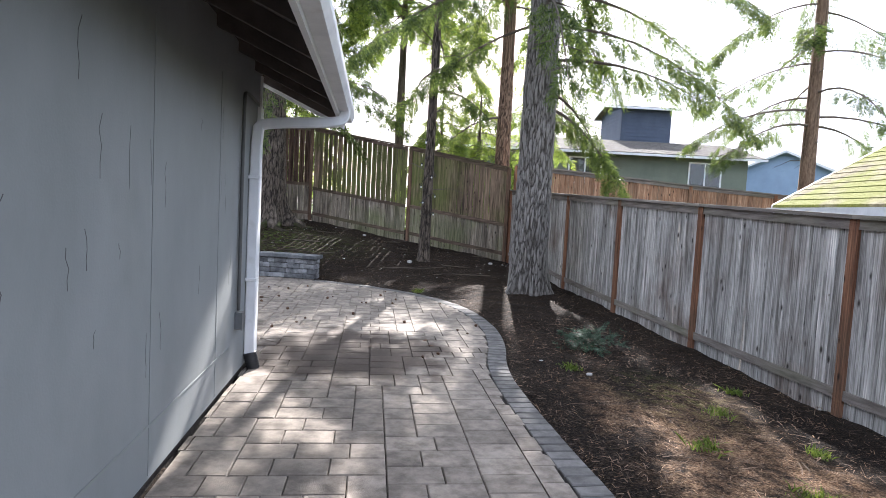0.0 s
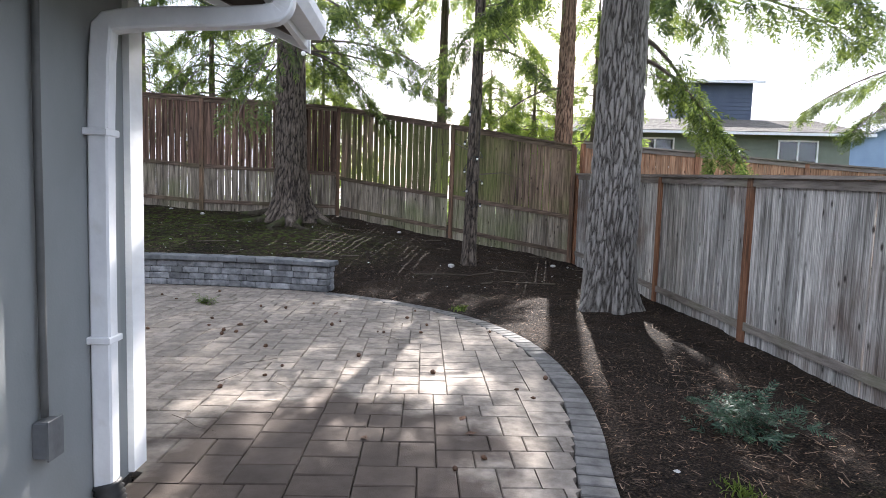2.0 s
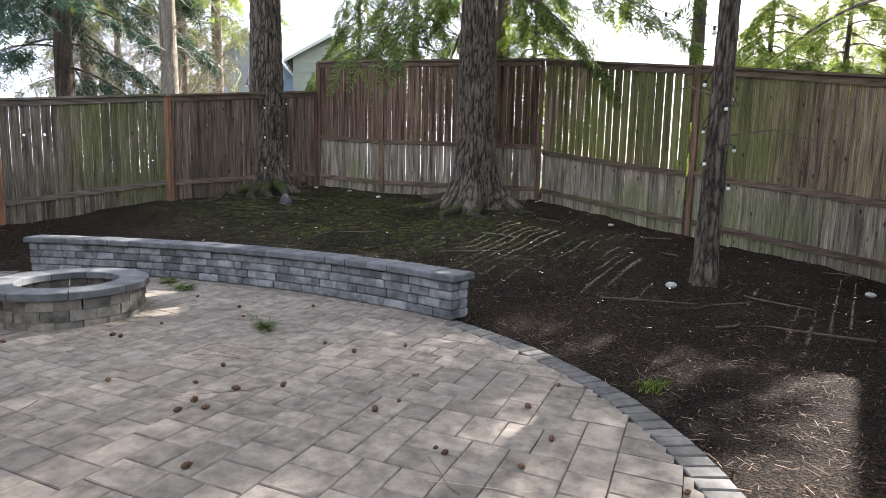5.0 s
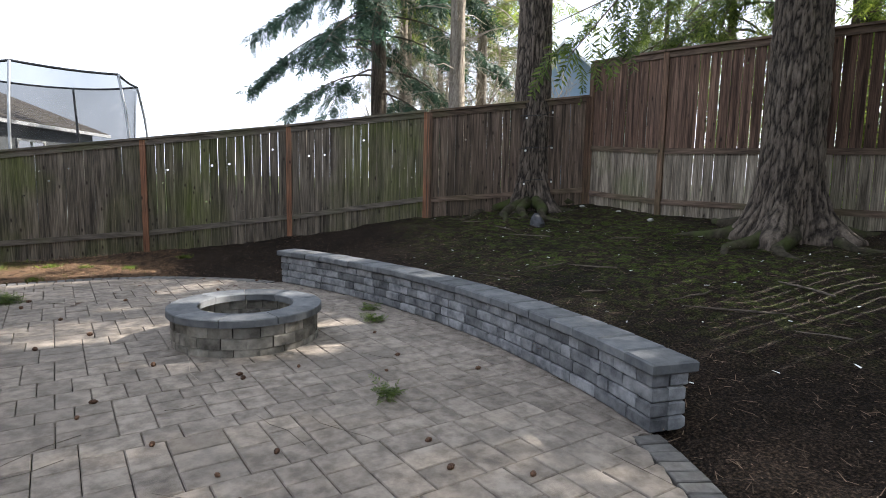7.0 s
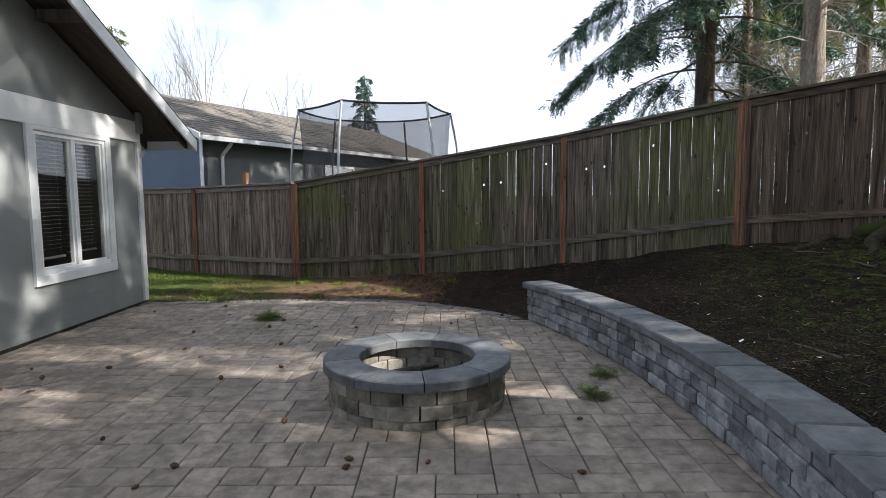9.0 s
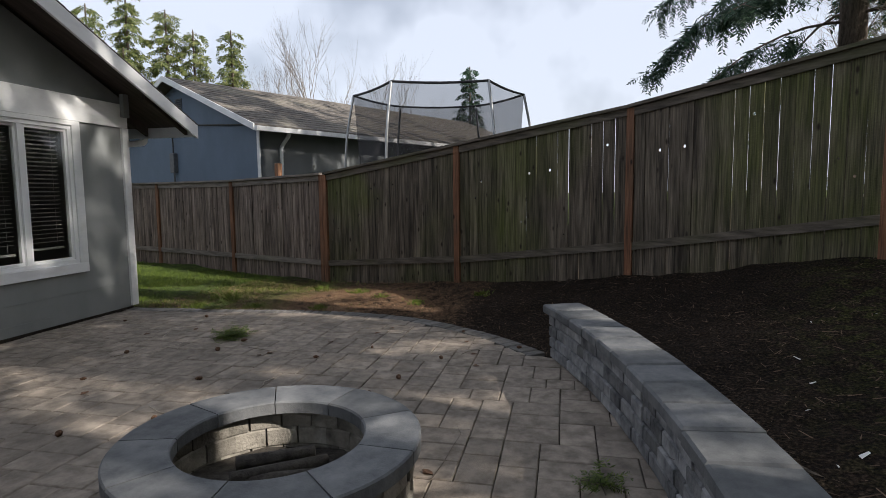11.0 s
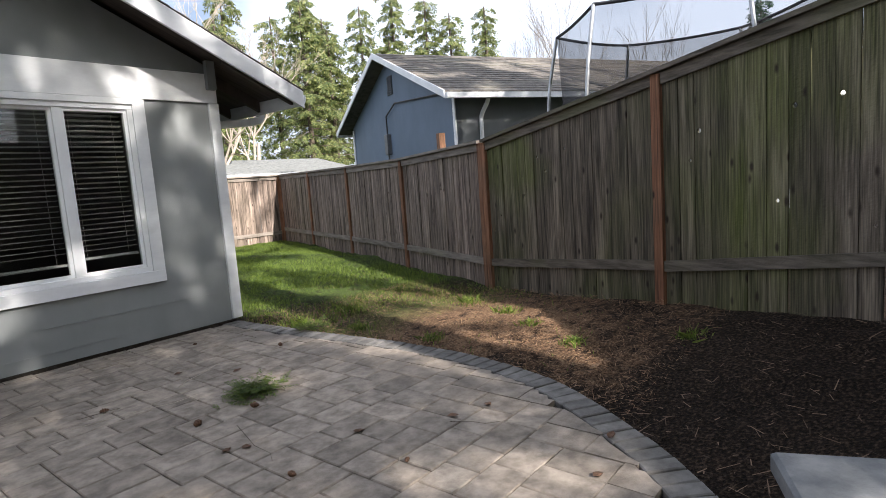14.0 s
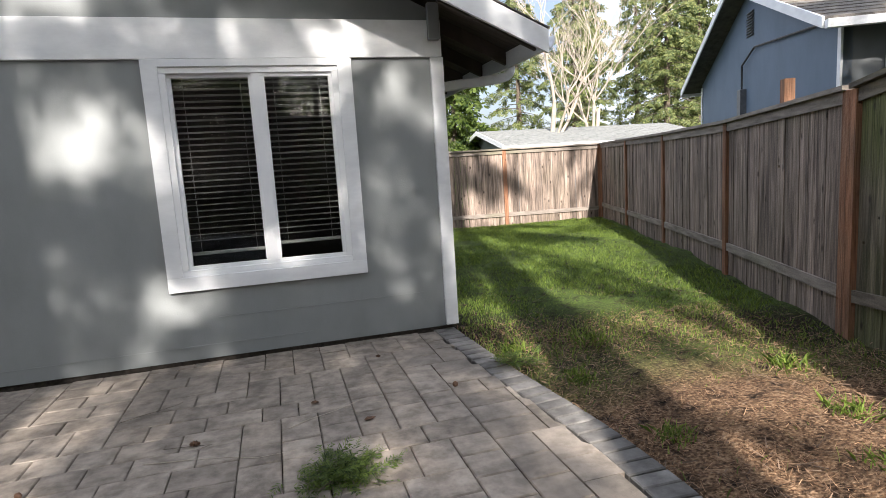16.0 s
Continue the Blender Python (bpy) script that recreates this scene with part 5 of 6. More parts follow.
def build_trees():
    conifer("tall fir with deeply furrowed grey bark beside the patio", 1.40, 10.12, .0, 19, .68, 4.6, 3.6, 46, 1, BARK, NEEDLE, (.005, .0), 2.2, extra=((4.2, -5, 3.2, .12, .28, 1.4, .35), (3.7, 35, 2.2, .05, .75, 2.0, .3), (4.6, 60, 2.6, .1, .6, 1.8, .3), (3.4, 15, 1.7, .0, .9, 2.6, .25), (5.4, 10, 3.8, .1, .4, 1.4, .3)), size=(.2, .42), fine=1.75, hang=1.8, sides=180, detail=.03, stubs=5, flare=.42)
    conifer("slim young fir with rough brown bark in bare soil", -.55, 12.6, .27, 12, .25, 3.4, 1.8, 17, 2, BARK_D, NEEDLE, (.01, 0), 1.2, size=(.2, .42), fine=1.75, hang=1.8, flare=.45, stubs=8, sides=64, detail=.04)
    conifer("old fir with mossy flared roots before the fence", -4.78, 15.38, .92, 18, .76, 3.6, 4.0, 50, 3, BARK_D, NEEDLE, (-.004, 0), 1.3, extra=((3.9, -20, 3.4, .1, .3, 1.6, .3), (4.2, 70, 3.0, .0, .4, 1.6, .3), (4.0, 165, 2.2, .15, .6, 2.6, .25), (3.8, 20, 2.4, .1, .9, 2.4, .3)), size=(.2, .42), fine=1.75, hang=1.8, flare=1.15, stubs=6, roots=8, sides=140, detail=.035)
    conifer("old fir with spreading mossy roots at the slope's top", -8.98, 14.3, .90, 18, .70, 8.6, 3.0, 30, 4, BARK_D, NEEDLE, (.0, 0), 1.5, size=(.2, .42), fine=1.75, hang=1.8, flare=1.5, stubs=9, roots=10, sides=140, detail=.035)
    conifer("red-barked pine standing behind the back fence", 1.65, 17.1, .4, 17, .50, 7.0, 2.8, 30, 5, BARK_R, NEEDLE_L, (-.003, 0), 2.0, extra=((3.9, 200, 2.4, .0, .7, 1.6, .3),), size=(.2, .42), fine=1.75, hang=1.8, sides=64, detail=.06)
    # unseen high crown, placed to shade the patio along the seat wall
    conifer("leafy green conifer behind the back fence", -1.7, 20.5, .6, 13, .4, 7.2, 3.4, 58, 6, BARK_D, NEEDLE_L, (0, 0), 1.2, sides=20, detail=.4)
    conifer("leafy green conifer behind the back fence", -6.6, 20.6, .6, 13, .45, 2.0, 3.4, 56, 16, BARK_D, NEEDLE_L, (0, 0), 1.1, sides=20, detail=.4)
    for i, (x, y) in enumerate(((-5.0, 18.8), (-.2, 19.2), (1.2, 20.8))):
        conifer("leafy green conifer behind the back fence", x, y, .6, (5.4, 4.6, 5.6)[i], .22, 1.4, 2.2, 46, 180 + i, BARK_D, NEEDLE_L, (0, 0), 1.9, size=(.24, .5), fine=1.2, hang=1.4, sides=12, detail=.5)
    conifer("dark fir with hanging boughs behind the back fence", -8.3, 18.8, .8, 7.0, .30, 3.2, 2.6, 40, 190, BARK_D, NEEDLE, (0, 0), 1.6, sides=16, detail=.5, droop=.9, size=(.24, .5), fine=1.2, hang=1.6)
    # added tree: its high unseen crown breaks up the sun on the gable
    conifer("tall fir added behind the back fence to shade the gable wall", -5.9, 18.9, .8, 17.0, .36, 8.8, 3.4, 50, 192, BARK_D, NEEDLE, (0, 0), 1.05, sides=16, detail=.5, size=(.24, .5), fine=1.2, hang=1.4)
    conifer("dark fir with hanging boughs behind the back fence", -11.2, 20.2, .8, 6.6, .28, 3.6, 2.4, 30, 191, BARK_D, NEEDLE, (0, 0), 1.6, sides=16, detail=.5, droop=.9, size=(.24, .5), fine=1.2, hang=1.6)
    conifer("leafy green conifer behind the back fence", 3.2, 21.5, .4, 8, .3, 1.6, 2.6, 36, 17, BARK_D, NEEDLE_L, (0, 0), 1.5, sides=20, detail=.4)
    conifer("tall pine in a neighbour's yard with drooping boughs", 9.3, 14.5, -.3, 17, .42, 4.6, 3.4, 34, 7, BARK_R, NEEDLE, (.0, 0), 1.3, size=(.2, .42), fine=1.75, hang=1.8, stubs=10, sides=28, detail=.3, extra=((4.4, 200, 3.0, .1, .5, 1.8, .4), (4.8, 170, 3.2, .1, .45, 1.6, .4), (4.4, 20, 3, .1, .4, 1.5, .4)))
    conifer("sunlit pine with a straight bare trunk past the fence", -12.7, 14.8, .7, 18, .44, 7.0, 2.6, 30, 8, BARK_P, NEEDLE, (.0, 0), .6, stubs=60, twig=PALETWIG, sides=28, detail=.3)
    conifer("dark fir with hanging boughs beyond the west fence", -15.5, 13.9, .4, 18, .5, 3.4, 3.6, 66, 9, BARK_D, NEEDLE_B, (0, 0), 2.0, size=(.28, .6), fine=1.1, hang=1.4, sides=24, detail=.4, extra=((6.2, -130, 3.4, .1, .5, 2.2, .3), (5.2, -100, 3.0, .1, .6, 2.2, .3)))
    for i, (x, y) in enumerate(((-17.6, 15.6), (-19.4, 16.6), (-15.4, 17.2), (-21.5, 19.0), (-17.2, 20.0))):
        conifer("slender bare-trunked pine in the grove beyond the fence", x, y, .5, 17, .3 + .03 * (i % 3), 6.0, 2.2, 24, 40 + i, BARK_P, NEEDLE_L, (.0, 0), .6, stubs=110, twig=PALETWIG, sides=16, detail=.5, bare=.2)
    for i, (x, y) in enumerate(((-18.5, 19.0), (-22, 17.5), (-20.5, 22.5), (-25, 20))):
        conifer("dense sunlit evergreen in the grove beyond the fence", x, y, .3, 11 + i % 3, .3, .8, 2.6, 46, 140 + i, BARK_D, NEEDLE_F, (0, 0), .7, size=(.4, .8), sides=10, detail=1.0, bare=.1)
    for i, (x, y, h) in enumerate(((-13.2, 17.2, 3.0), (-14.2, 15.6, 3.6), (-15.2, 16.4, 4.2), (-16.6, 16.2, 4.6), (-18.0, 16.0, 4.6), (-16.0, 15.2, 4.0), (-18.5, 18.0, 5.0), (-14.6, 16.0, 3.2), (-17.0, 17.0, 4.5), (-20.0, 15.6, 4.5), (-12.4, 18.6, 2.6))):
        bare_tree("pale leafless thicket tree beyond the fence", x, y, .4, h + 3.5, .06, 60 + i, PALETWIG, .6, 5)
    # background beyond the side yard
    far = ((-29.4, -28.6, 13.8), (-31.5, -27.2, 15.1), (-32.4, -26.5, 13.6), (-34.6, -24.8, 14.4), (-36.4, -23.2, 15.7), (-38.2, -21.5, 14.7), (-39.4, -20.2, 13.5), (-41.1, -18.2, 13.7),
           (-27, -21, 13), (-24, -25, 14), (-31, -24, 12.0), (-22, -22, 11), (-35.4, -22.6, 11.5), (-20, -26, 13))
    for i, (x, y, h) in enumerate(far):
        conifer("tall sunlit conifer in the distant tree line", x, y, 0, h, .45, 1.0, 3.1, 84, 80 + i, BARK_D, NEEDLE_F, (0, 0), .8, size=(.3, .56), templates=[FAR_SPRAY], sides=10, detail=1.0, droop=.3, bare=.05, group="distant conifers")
    conifer("small lone conifer far beyond the trampoline", -51.2, -2.4, 0, 11.9, .4, 1.0, 2.4, 90, 99, BARK_D, NEEDLE_B, (0, 0), .9, size=(.25, .5), templates=[FAR_SPRAY], sides=10, detail=1.0, droop=.3, bare=.05, group="distant conifers")
    bare_tree("pale bare-branched deciduous tree past the end fence", -16.2, -11.6, 0, 11.5, .13, 31, PALETWIG, .46, 5)
    bare_tree("pale bare-branched deciduous tree past the end fence", -18.4, -13.0, 0, 11, .12, 32, PALETWIG, .46, 5)
    for i, (x, y, h) in enumerate(((-36.8, -9.8, 14), (-37.9, -7.7, 16), (-38.3, -6.7, 13), (-39, -4.9, 13.5), (-39.7, -3.1, 11), (-37, -11.2, 12))):
        bare_tree("tall leafless tree behind the neighbouring house", x, y, 0, h, .10, 33 + i, GREYTWIG, .24, 5)
    conifer("dense dark green evergreen past the end fence", -13.2, -13.5, 0, 6.5, .3, .4, 2.2, 60, 120, BARK_D, NEEDLE, (0, 0), 1.4, size=(.4, .8), templates=[FAR_SPRAY], sides=10, detail=1.0, bare=.05)
    conifer("dense dark green evergreen past the end fence", -10.4, -14.0, 0, 6.0, .3, .4, 2.2, 60, 121, BARK_D, NEEDLE, (0, 0), 1.4, size=(.4, .8), templates=[FAR_SPRAY], sides=10, detail=1.0, bare=.05)


# ---- neighbouring houses ----
def lap_wall(b, p, q, z0, z1, lap=.0, face=None, shift=0.0):
    """A wall slab from p to q; with lap, clapboards on its face."""
    d = (q - p).normalized()
    s = face
    n = 1 if not lap else max(1, int((z1 - z0) / lap))
    for i in range(n):
        a, c = z0 + (z1 - z0) * i / n, z0 + (z1 - z0) * (i + 1) / n
        o = .018 if lap else 0
        v = [p - s * .12, q - s * .12, q + s * o, p + s * o]
        w = [p - s * .12, q - s * .12, q, p]
        b.add([(k.x, k.y, a) for k in v] + [(k.x, k.y, c) for k in w], [(0, 3, 2, 1), (4, 5, 6, 7), (0, 1, 5, 4), (1, 2, 6, 5), (2, 3, 7, 6), (3, 0, 4, 7)])


def gable_house(name, label, corner, along, width, length, ground, eave, rise, wall_mat, side_mat, roof_mat, over=.4, lap=0.0, group="neighbouring houses"):
    """corner: foot of the near corner; the gable runs from it along the unit vector `along`, the long side along its left normal."""
    c = Vector((corner[0], corner[1], 0))
    a = Vector((along[0], along[1], 0)).normalized()
    l = Vector((a.y, -a.x, 0))
    h = thing(name, (c.x, c.y, ground), label, "house", group)
    g = Build()
    e = c + a * width
    lap_wall(g, c, e, ground, eave, lap, -l)
    k = 12 if lap else 1
    for i in range(k):
        f0, f1 = i / k, (i + 1) / k
        z0, z1 = eave + rise * f0, eave + rise * f1
        p0, p1 = c + a * width / 2 * f0, e - a * width / 2 * f0
        q0, q1 = c + a * width / 2 * f1, e - a * width / 2 * f1
        o = l * -.018 if lap else Vector((0, 0, 0))
        v = [p0 + o, p1 + o, q1, q0]
        zs = [z0, z0, z1, z1]
        g.add([(p.x, p.y, z) for p, z in zip(v, zs)] + [(p.x + l.x * .12, p.y + l.y * .12, z) for p, z in zip(v, zs)], [(0, 1, 2, 3), (7, 6, 5, 4), (0, 4, 5, 1), (1, 5, 6, 2), (2, 6, 7, 3), (3, 7, 4, 0)])
    part("gable_wall", g, wall_mat, h)["kind"] = "stuff" if lap else ""
    s = Build()
    lap_wall(s, c, c + l * length, ground, eave, lap, -a)
    part("side_wall", s, side_mat, h)["kind"] = "stuff" if lap else ""
    o = Build()
    lap_wall(o, e, e + l * length, ground, eave, 0, a)
    part("rear_wall", o, side_mat, h)
    o = Build()
    lap_wall(o, c + l * length, e + l * length, ground, eave, 0, l)
    part("end_wall", o, side_mat, h)
    slope = rise / (width / 2)
    for sg in (0, 1):
        r = Build()
        base, inw = (c, a) if sg == 0 else (e, -a)
        rows = 18
        for i in range(rows):
            f0, f1 = -over + (width / 2 + over) * i / rows, -over + (width / 2 + over) * min((i + 1.2) / rows, 1.0)
            z0, z1 = eave + slope * f0, eave + slope * f1
            pts = [base + inw * f0 - l * over, base + inw * f1 - l * over, base + inw * f1 + l * (length + over), base + inw * f0 + l * (length + over)]
            lo = [z0 + .02, z1 + .02, z1 + .02, z0 + .02]
            hi = [z0 + .10, z1 + .085, z1 + .085, z0 + .10]
            r.add([(p.x, p.y, z) for p, z in zip(pts, lo)] + [(p.x, p.y, z) for p, z in zip(pts, hi)], [(0, 3, 2, 1), (4, 5, 6, 7), (0, 1, 5, 4), (1, 2, 6, 5), (2, 3, 7, 6), (3, 0, 4, 7)])
        part("roof", r, roof_mat, h, "weathered asphalt shingle roof")["kind"] = "stuff"
        b = Build()
        p, q = base + inw * -over - l * (over + .03), base + inw * (width / 2) - l * (over + .03)
        z0, z1 = eave - slope * over, eave + rise
        b.add([(p.x, p.y, z0 - .05), (q.x, q.y, z1 - .05), (q.x, q.y, z1 + .1), (p.x, p.y, z0 + .1)] + [(k.x + l.x * .029, k.y + l.y * .029, z) for k, z in ((p, z0 - .05), (q, z1 - .05), (q, z1 + .1), (p, z0 + .1))], [(0, 1, 2, 3), (7, 6, 5, 4), (0, 4, 5, 1), (1, 5, 6, 2), (2, 6, 7, 3), (3, 7, 4, 0)])
        part("barge_board", b, TRIM, h, "white barge board")
        gt = Build()
        p, q = base - inw * (over + .1) - l * over, base - inw * (over + .1) + l * (length + over)
        p2, q2 = p + inw * .1, q + inw * .1
        gt.add([(k.x, k.y, z) for z in (z0 - .06, z0 + .05) for k in (p, q, q2, p2)], [(0, 3, 2, 1), (4, 5, 6, 7), (0, 1, 5, 4), (1, 2, 6, 5), (2, 3, 7, 6), (3, 0, 4, 7)])
        part("gutter", gt, METALW, h, "white gutter")
    return h, c, a, l, e


def wall_window(parent, p, a, out, w, h, z):
    """A window of width w, height h, foot z, centred at p on a wall along a that faces out."""
    def slab(x0, x1, z0, z1, d0, d1):
        pts = [p + a * x0 + out * d0, p + a * x1 + out * d0, p + a * x1 + out * d1, p + a * x0 + out * d1]
        return Build().add([(k.x, k.y, zz) for zz in (z0, z1) for k in pts], [(0, 3, 2, 1), (4, 5, 6, 7), (0, 1, 5, 4), (1, 2, 6, 5), (2, 3, 7, 6), (3, 0, 4, 7)])
    fr = part("window", slab(-w / 2, w / 2, z, z + h, .0, .03), BLACK, parent, "dark window with white frame")
    for x0, x1, z0, z1 in ((-w / 2 - .07, w / 2 + .07, z - .07, z), (-w / 2 - .07, w / 2 + .07, z + h, z + h + .07), (-w / 2 - .07, -w / 2, z, z + h), (w / 2, w / 2 + .07, z, z + h), (-.03, .03, z, z + h)):
        part("frame", slab(x0, x1, z0, z1, .03, .06), VINYL, fr)
    part("pane", slab(-w / 2, w / 2, z, z + h, .031, .035), GLASS, fr)


def build_neighbours():
    # slate-blue house beyond the west fence
    along = Vector((-.355, -.935, 0)).normalized()
    h, c, a, l, e = gable_house("neighbour_house", "slate-blue neighbouring house with grey shingle roof and white trim", (-15.55, 1.85), along, 7.5, 13, -.2, 3.12, 1.45, BLUEWALL, GREYWALL, SHINGLE, .42)
    out = -l
    mid = c + a * 3.75
    vent = Build()
    for i in range(9):
        z = 3.62 + i * .055
        vent.add([(k.x, k.y, zz) for zz, o in ((z, .05), (z + .04, .02)) for k in (mid - a * .17, mid + a * .17, mid + a * .17 + out * o, mid - a * .17 + out * o)], [(0, 3, 2, 1), (4, 5, 6, 7), (0, 1, 5, 4), (1, 2, 6, 5), (2, 3, 7, 6), (3, 0, 4, 7)])
    part("gable_vent", vent, GREYBOX, h, "louvred gable vent")
    for s0, s1 in ((0, .1), (7.4, 7.5)):
        part("corner_board", Build().add([(k.x, k.y, zz) for zz in (-.2, 3.05) for k in (c + a * s0 + out * .001, c + a * s1 + out * .001, c + a * s1 + out * .03, c + a * s0 + out * .03)], [(0, 3, 2, 1), (4, 5, 6, 7), (0, 1, 5, 4), (1, 2, 6, 5), (2, 3, 7, 6), (3, 0, 4, 7)]), TRIM, h)
    p = c + a * 4.1 + out * .06
    meter = part("electric_meter", Build().add(*chamfered(.22, .12, .55, .02), Matrix.Translation((p.x, p.y, 2.35)) @ Matrix.Rotation(math.atan2(a.y, a.x), 4, "Z")), GREYBOX, h, "grey electric meter box")
    part("meter_pipe", Build().tube([(p.x, p.y, .2), (p.x, p.y, 2.1)], .025, 8), GREYBOX, meter)
    part("meter_mast", Build().tube([(p.x, p.y, 2.6), (p.x, p.y, 3.1), (c + a * 3.4 + out * .05).to_tuple()[:2] + (3.35,), (c + a * .3 + out * .05).to_tuple()[:2] + (3.12,)], .02, 8), BLACK, meter)
    g = c + l * .55 - a * .06
    ge = c + l * .55 - a * .40
    part("downspout", Build().tube(chaikin3([(ge.x, ge.y, 2.95), (ge.x, ge.y, 2.85), (g.x, g.y, 2.6), (g.x, g.y, 2.45), (g.x, g.y, .1)]), .045, 10), METALW, h, "white downspout", smooth=True)
    for s in (5.6, 8.6):
        wall_window(h, c + l * s, l, -a, 1.5, 1.1, 1.35)
    # trampoline
    tc = Vector((-16.11, 6.18, -.05))
    t = thing("trampoline", tc, "round trampoline with black safety net and steel poles", "trampoline")
    R, zt, zm = 1.91, 3.66, .9
    ang = [2 * math.pi * i / 6 + .848 for i in range(6)]
    for an in ang:
        pts = [tc + Vector((R * 1.02 * math.cos(an), R * 1.02 * math.sin(an), 0)), tc + Vector((R * 1.12 * math.cos(an), R * 1.12 * math.sin(an), zm)), tc + Vector((R * 1.12 * math.cos(an), R * 1.12 * math.sin(an), 2.5)), tc + Vector((R * math.cos(an), R * math.sin(an), zt))]
        part("pole", Build().tube(chaikin3(pts), .028, 8), STEEL, t, smooth=True)
    k = 36
    ring = []
    for i in range(k + 1):
        u = (i % 6) / 6
        p = Vector((math.cos(ang[i // 6 % 6]), math.sin(ang[i // 6 % 6]), 0)).lerp(Vector((math.cos(ang[(i // 6 + 1) % 6]), math.sin(ang[(i // 6 + 1) % 6]), 0)), u)
        ring.append(tc + p * R + Vector((0, 0, zt - .14 * u * (1 - u))))
    part("top_hoop", Build().tube(ring, .025, 6), FOAM, t, "black top hoop", smooth=True)
    low = [tc + Vector((R * .9 * math.cos(2 * math.pi * i / k + .848), R * .9 * math.sin(2 * math.pi * i / k + .848), zm)) for i in range(k + 1)]
    net = Build()
    net.v = [tuple(p) for p in ring] + [tuple(p) for p in low]
    net.f = [(i, i + 1, k + 2 + i, k + 1 + i) for i in range(k)]
    part("net", net, NET, t, "black mesh safety net", smooth=True)
    bed = Build()
    bed.v = [tuple(p) for p in low[:-1]] + [(p.x, p.y, p.z - .03) for p in low[:-1]]
    bed.f = [tuple(range(k)), tuple(range(2 * k - 1, k - 1, -1))] + [(i, k + i, k + (i + 1) % k, (i + 1) % k) for i in range(k)]
    part("jumping_mat", bed, FOAM, t)
    part("frame", Build().tube([p + Vector(((p.x - tc.x) * .13, (p.y - tc.y) * .13, 0)) for p in low], .03, 6), STEEL, t)
    # houses to the north-east
    gh, c, a, l, e = gable_house("green_house", "sage-green clapboard house with low shingle roof", (1.0, 28.0), (.02, 1), 8, 14, -1, 4.75, 1.0, GREENWALL, GREENWALL, SHINGLE, .6, .18)
    wall_window(gh, c + l * 11.9, l, -a, 1.5, 1.15, 3.2)
    wall_window(gh, c + l * 6.0, l, -a, 1.5, 1.15, 3.2)
    gable_house("navy_house", "dark navy two-storey house behind the trees", (10.3, 33.0), (0, 1), 4, 2.9, -1, 7.9, .4, NAVYWALL, NAVYWALL, SHINGLE, .4, .2)
    gable_house("light_blue_house", "light blue clapboard house with white gable trim", (23.5, 31.5), (-.86, .5), 7.4, 9, -1, 4.2, 1.7, SKYWALL, SKYWALL, SHINGLE, .35, .16)
    gable_house("garden_shed", "small shed with bright moss on its shingle roof", (5.55, 8.7), (1, 0), 5, 6, -.3, 1.92, 1.5, BOARD_E, BOARD_E, MOSSROOF, .35)
    # houses to the north-west, glimpsed between trunks
    gable_house("blue_cottage", "blue house with steep gable glimpsed between trunks", (-21.8, 29.8), (-.8, -.6), 6.5, 8, 0, 5.6, 3.0, SKYWALL, SKYWALL, SHINGLE, .4, .2)
    gable_house("pale_house", "pale grey clapboard house behind the back fence", (-16.9, 28.2), (-.8, -.6), 3.4, 7, 0, 6.6, 1.0, PALEWALL, PALEWALL, SHINGLE, .3, .2)
    gable_house("end_garage", "low grey roofed building past the end fence", (-14.2, -9.4), (.05, -1), 5.0, 7, -.2, 2.0, .55, GREYWALL, GREYWALL, PALEROOF, .4)


# ---- small things ----
def scatter_points(n, x0, x1, y0, y1, rng, keep):
    pts = rng.uniform((x0, y0), (x1, y1), (n, 2))
    return pts[keep(pts[:, 0], pts[:, 1])]


def blades(name, pts, z, h, w, material, rng, label, category, lean=.5, parent=None):
    n = len(pts)
    az = rng.uniform(0, 6.283, n)
    hh = h * rng.uniform(.5, 1.3, n)
    bend = rng.normal(0, lean, (n, 2)) * hh[:, None]
    base = np.column_stack([pts, z])
    side = np.column_stack([np.cos(az), np.sin(az), np.zeros(n)]) * w
    midp = base + np.column_stack([bend * .3, hh * .6])
    tip = base + np.column_stack([bend, hh])
    v = np.stack([base - side, base + side, midp + side * .7, tip, midp - side * .7], 1).reshape(-1, 3)
    f = (np.array([[0, 1, 2, 3, 4]]) + (np.arange(n) * 5)[:, None])
    me = soup(name, v, f, material)
    if parent:
        return part(name, me, material, parent, label)
    return single(name, me, material, label, category, kind="stuff")


def flat_bits(name, pts, z, ln, w, material, rng, label, category):
    n = len(pts)
    az = rng.uniform(0, 6.283, n)
    l = ln * rng.uniform(.3, 1.0, n) ** 2 * 1.9
    d = np.column_stack([np.cos(az) * l, np.sin(az) * l, rng.uniform(-.15, .35, n) * l])
    s = np.column_stack([-np.sin(az), np.cos(az), rng.uniform(-.5, .5, n)]) * w
    base = np.column_stack([pts, z])
    v = np.stack([base - s, base + s, base + d + s * .6, base + d - s * .6], 1).reshape(-1, 3)
    f = np.array([[0, 1, 2, 3]]) + (np.arange(n) * 4)[:, None]
    single(name, soup(name, v, f, material), material, label, category, kind="stuff")


YARD = [(4.2, -2.4), (2.9, 6.7), (2.25, 10.9), (1.5, 14.1), (-3.9, 16.4), (-8.4, 15.2), (-10.65, 10.2), (-11.3, 8), (-12, 5.5), (-14.7, -4.1), (-9.5, -4.2), (-9.45, 4.2), (-9.2, 4.2), (-3, 6), (1.2, -2.4)]


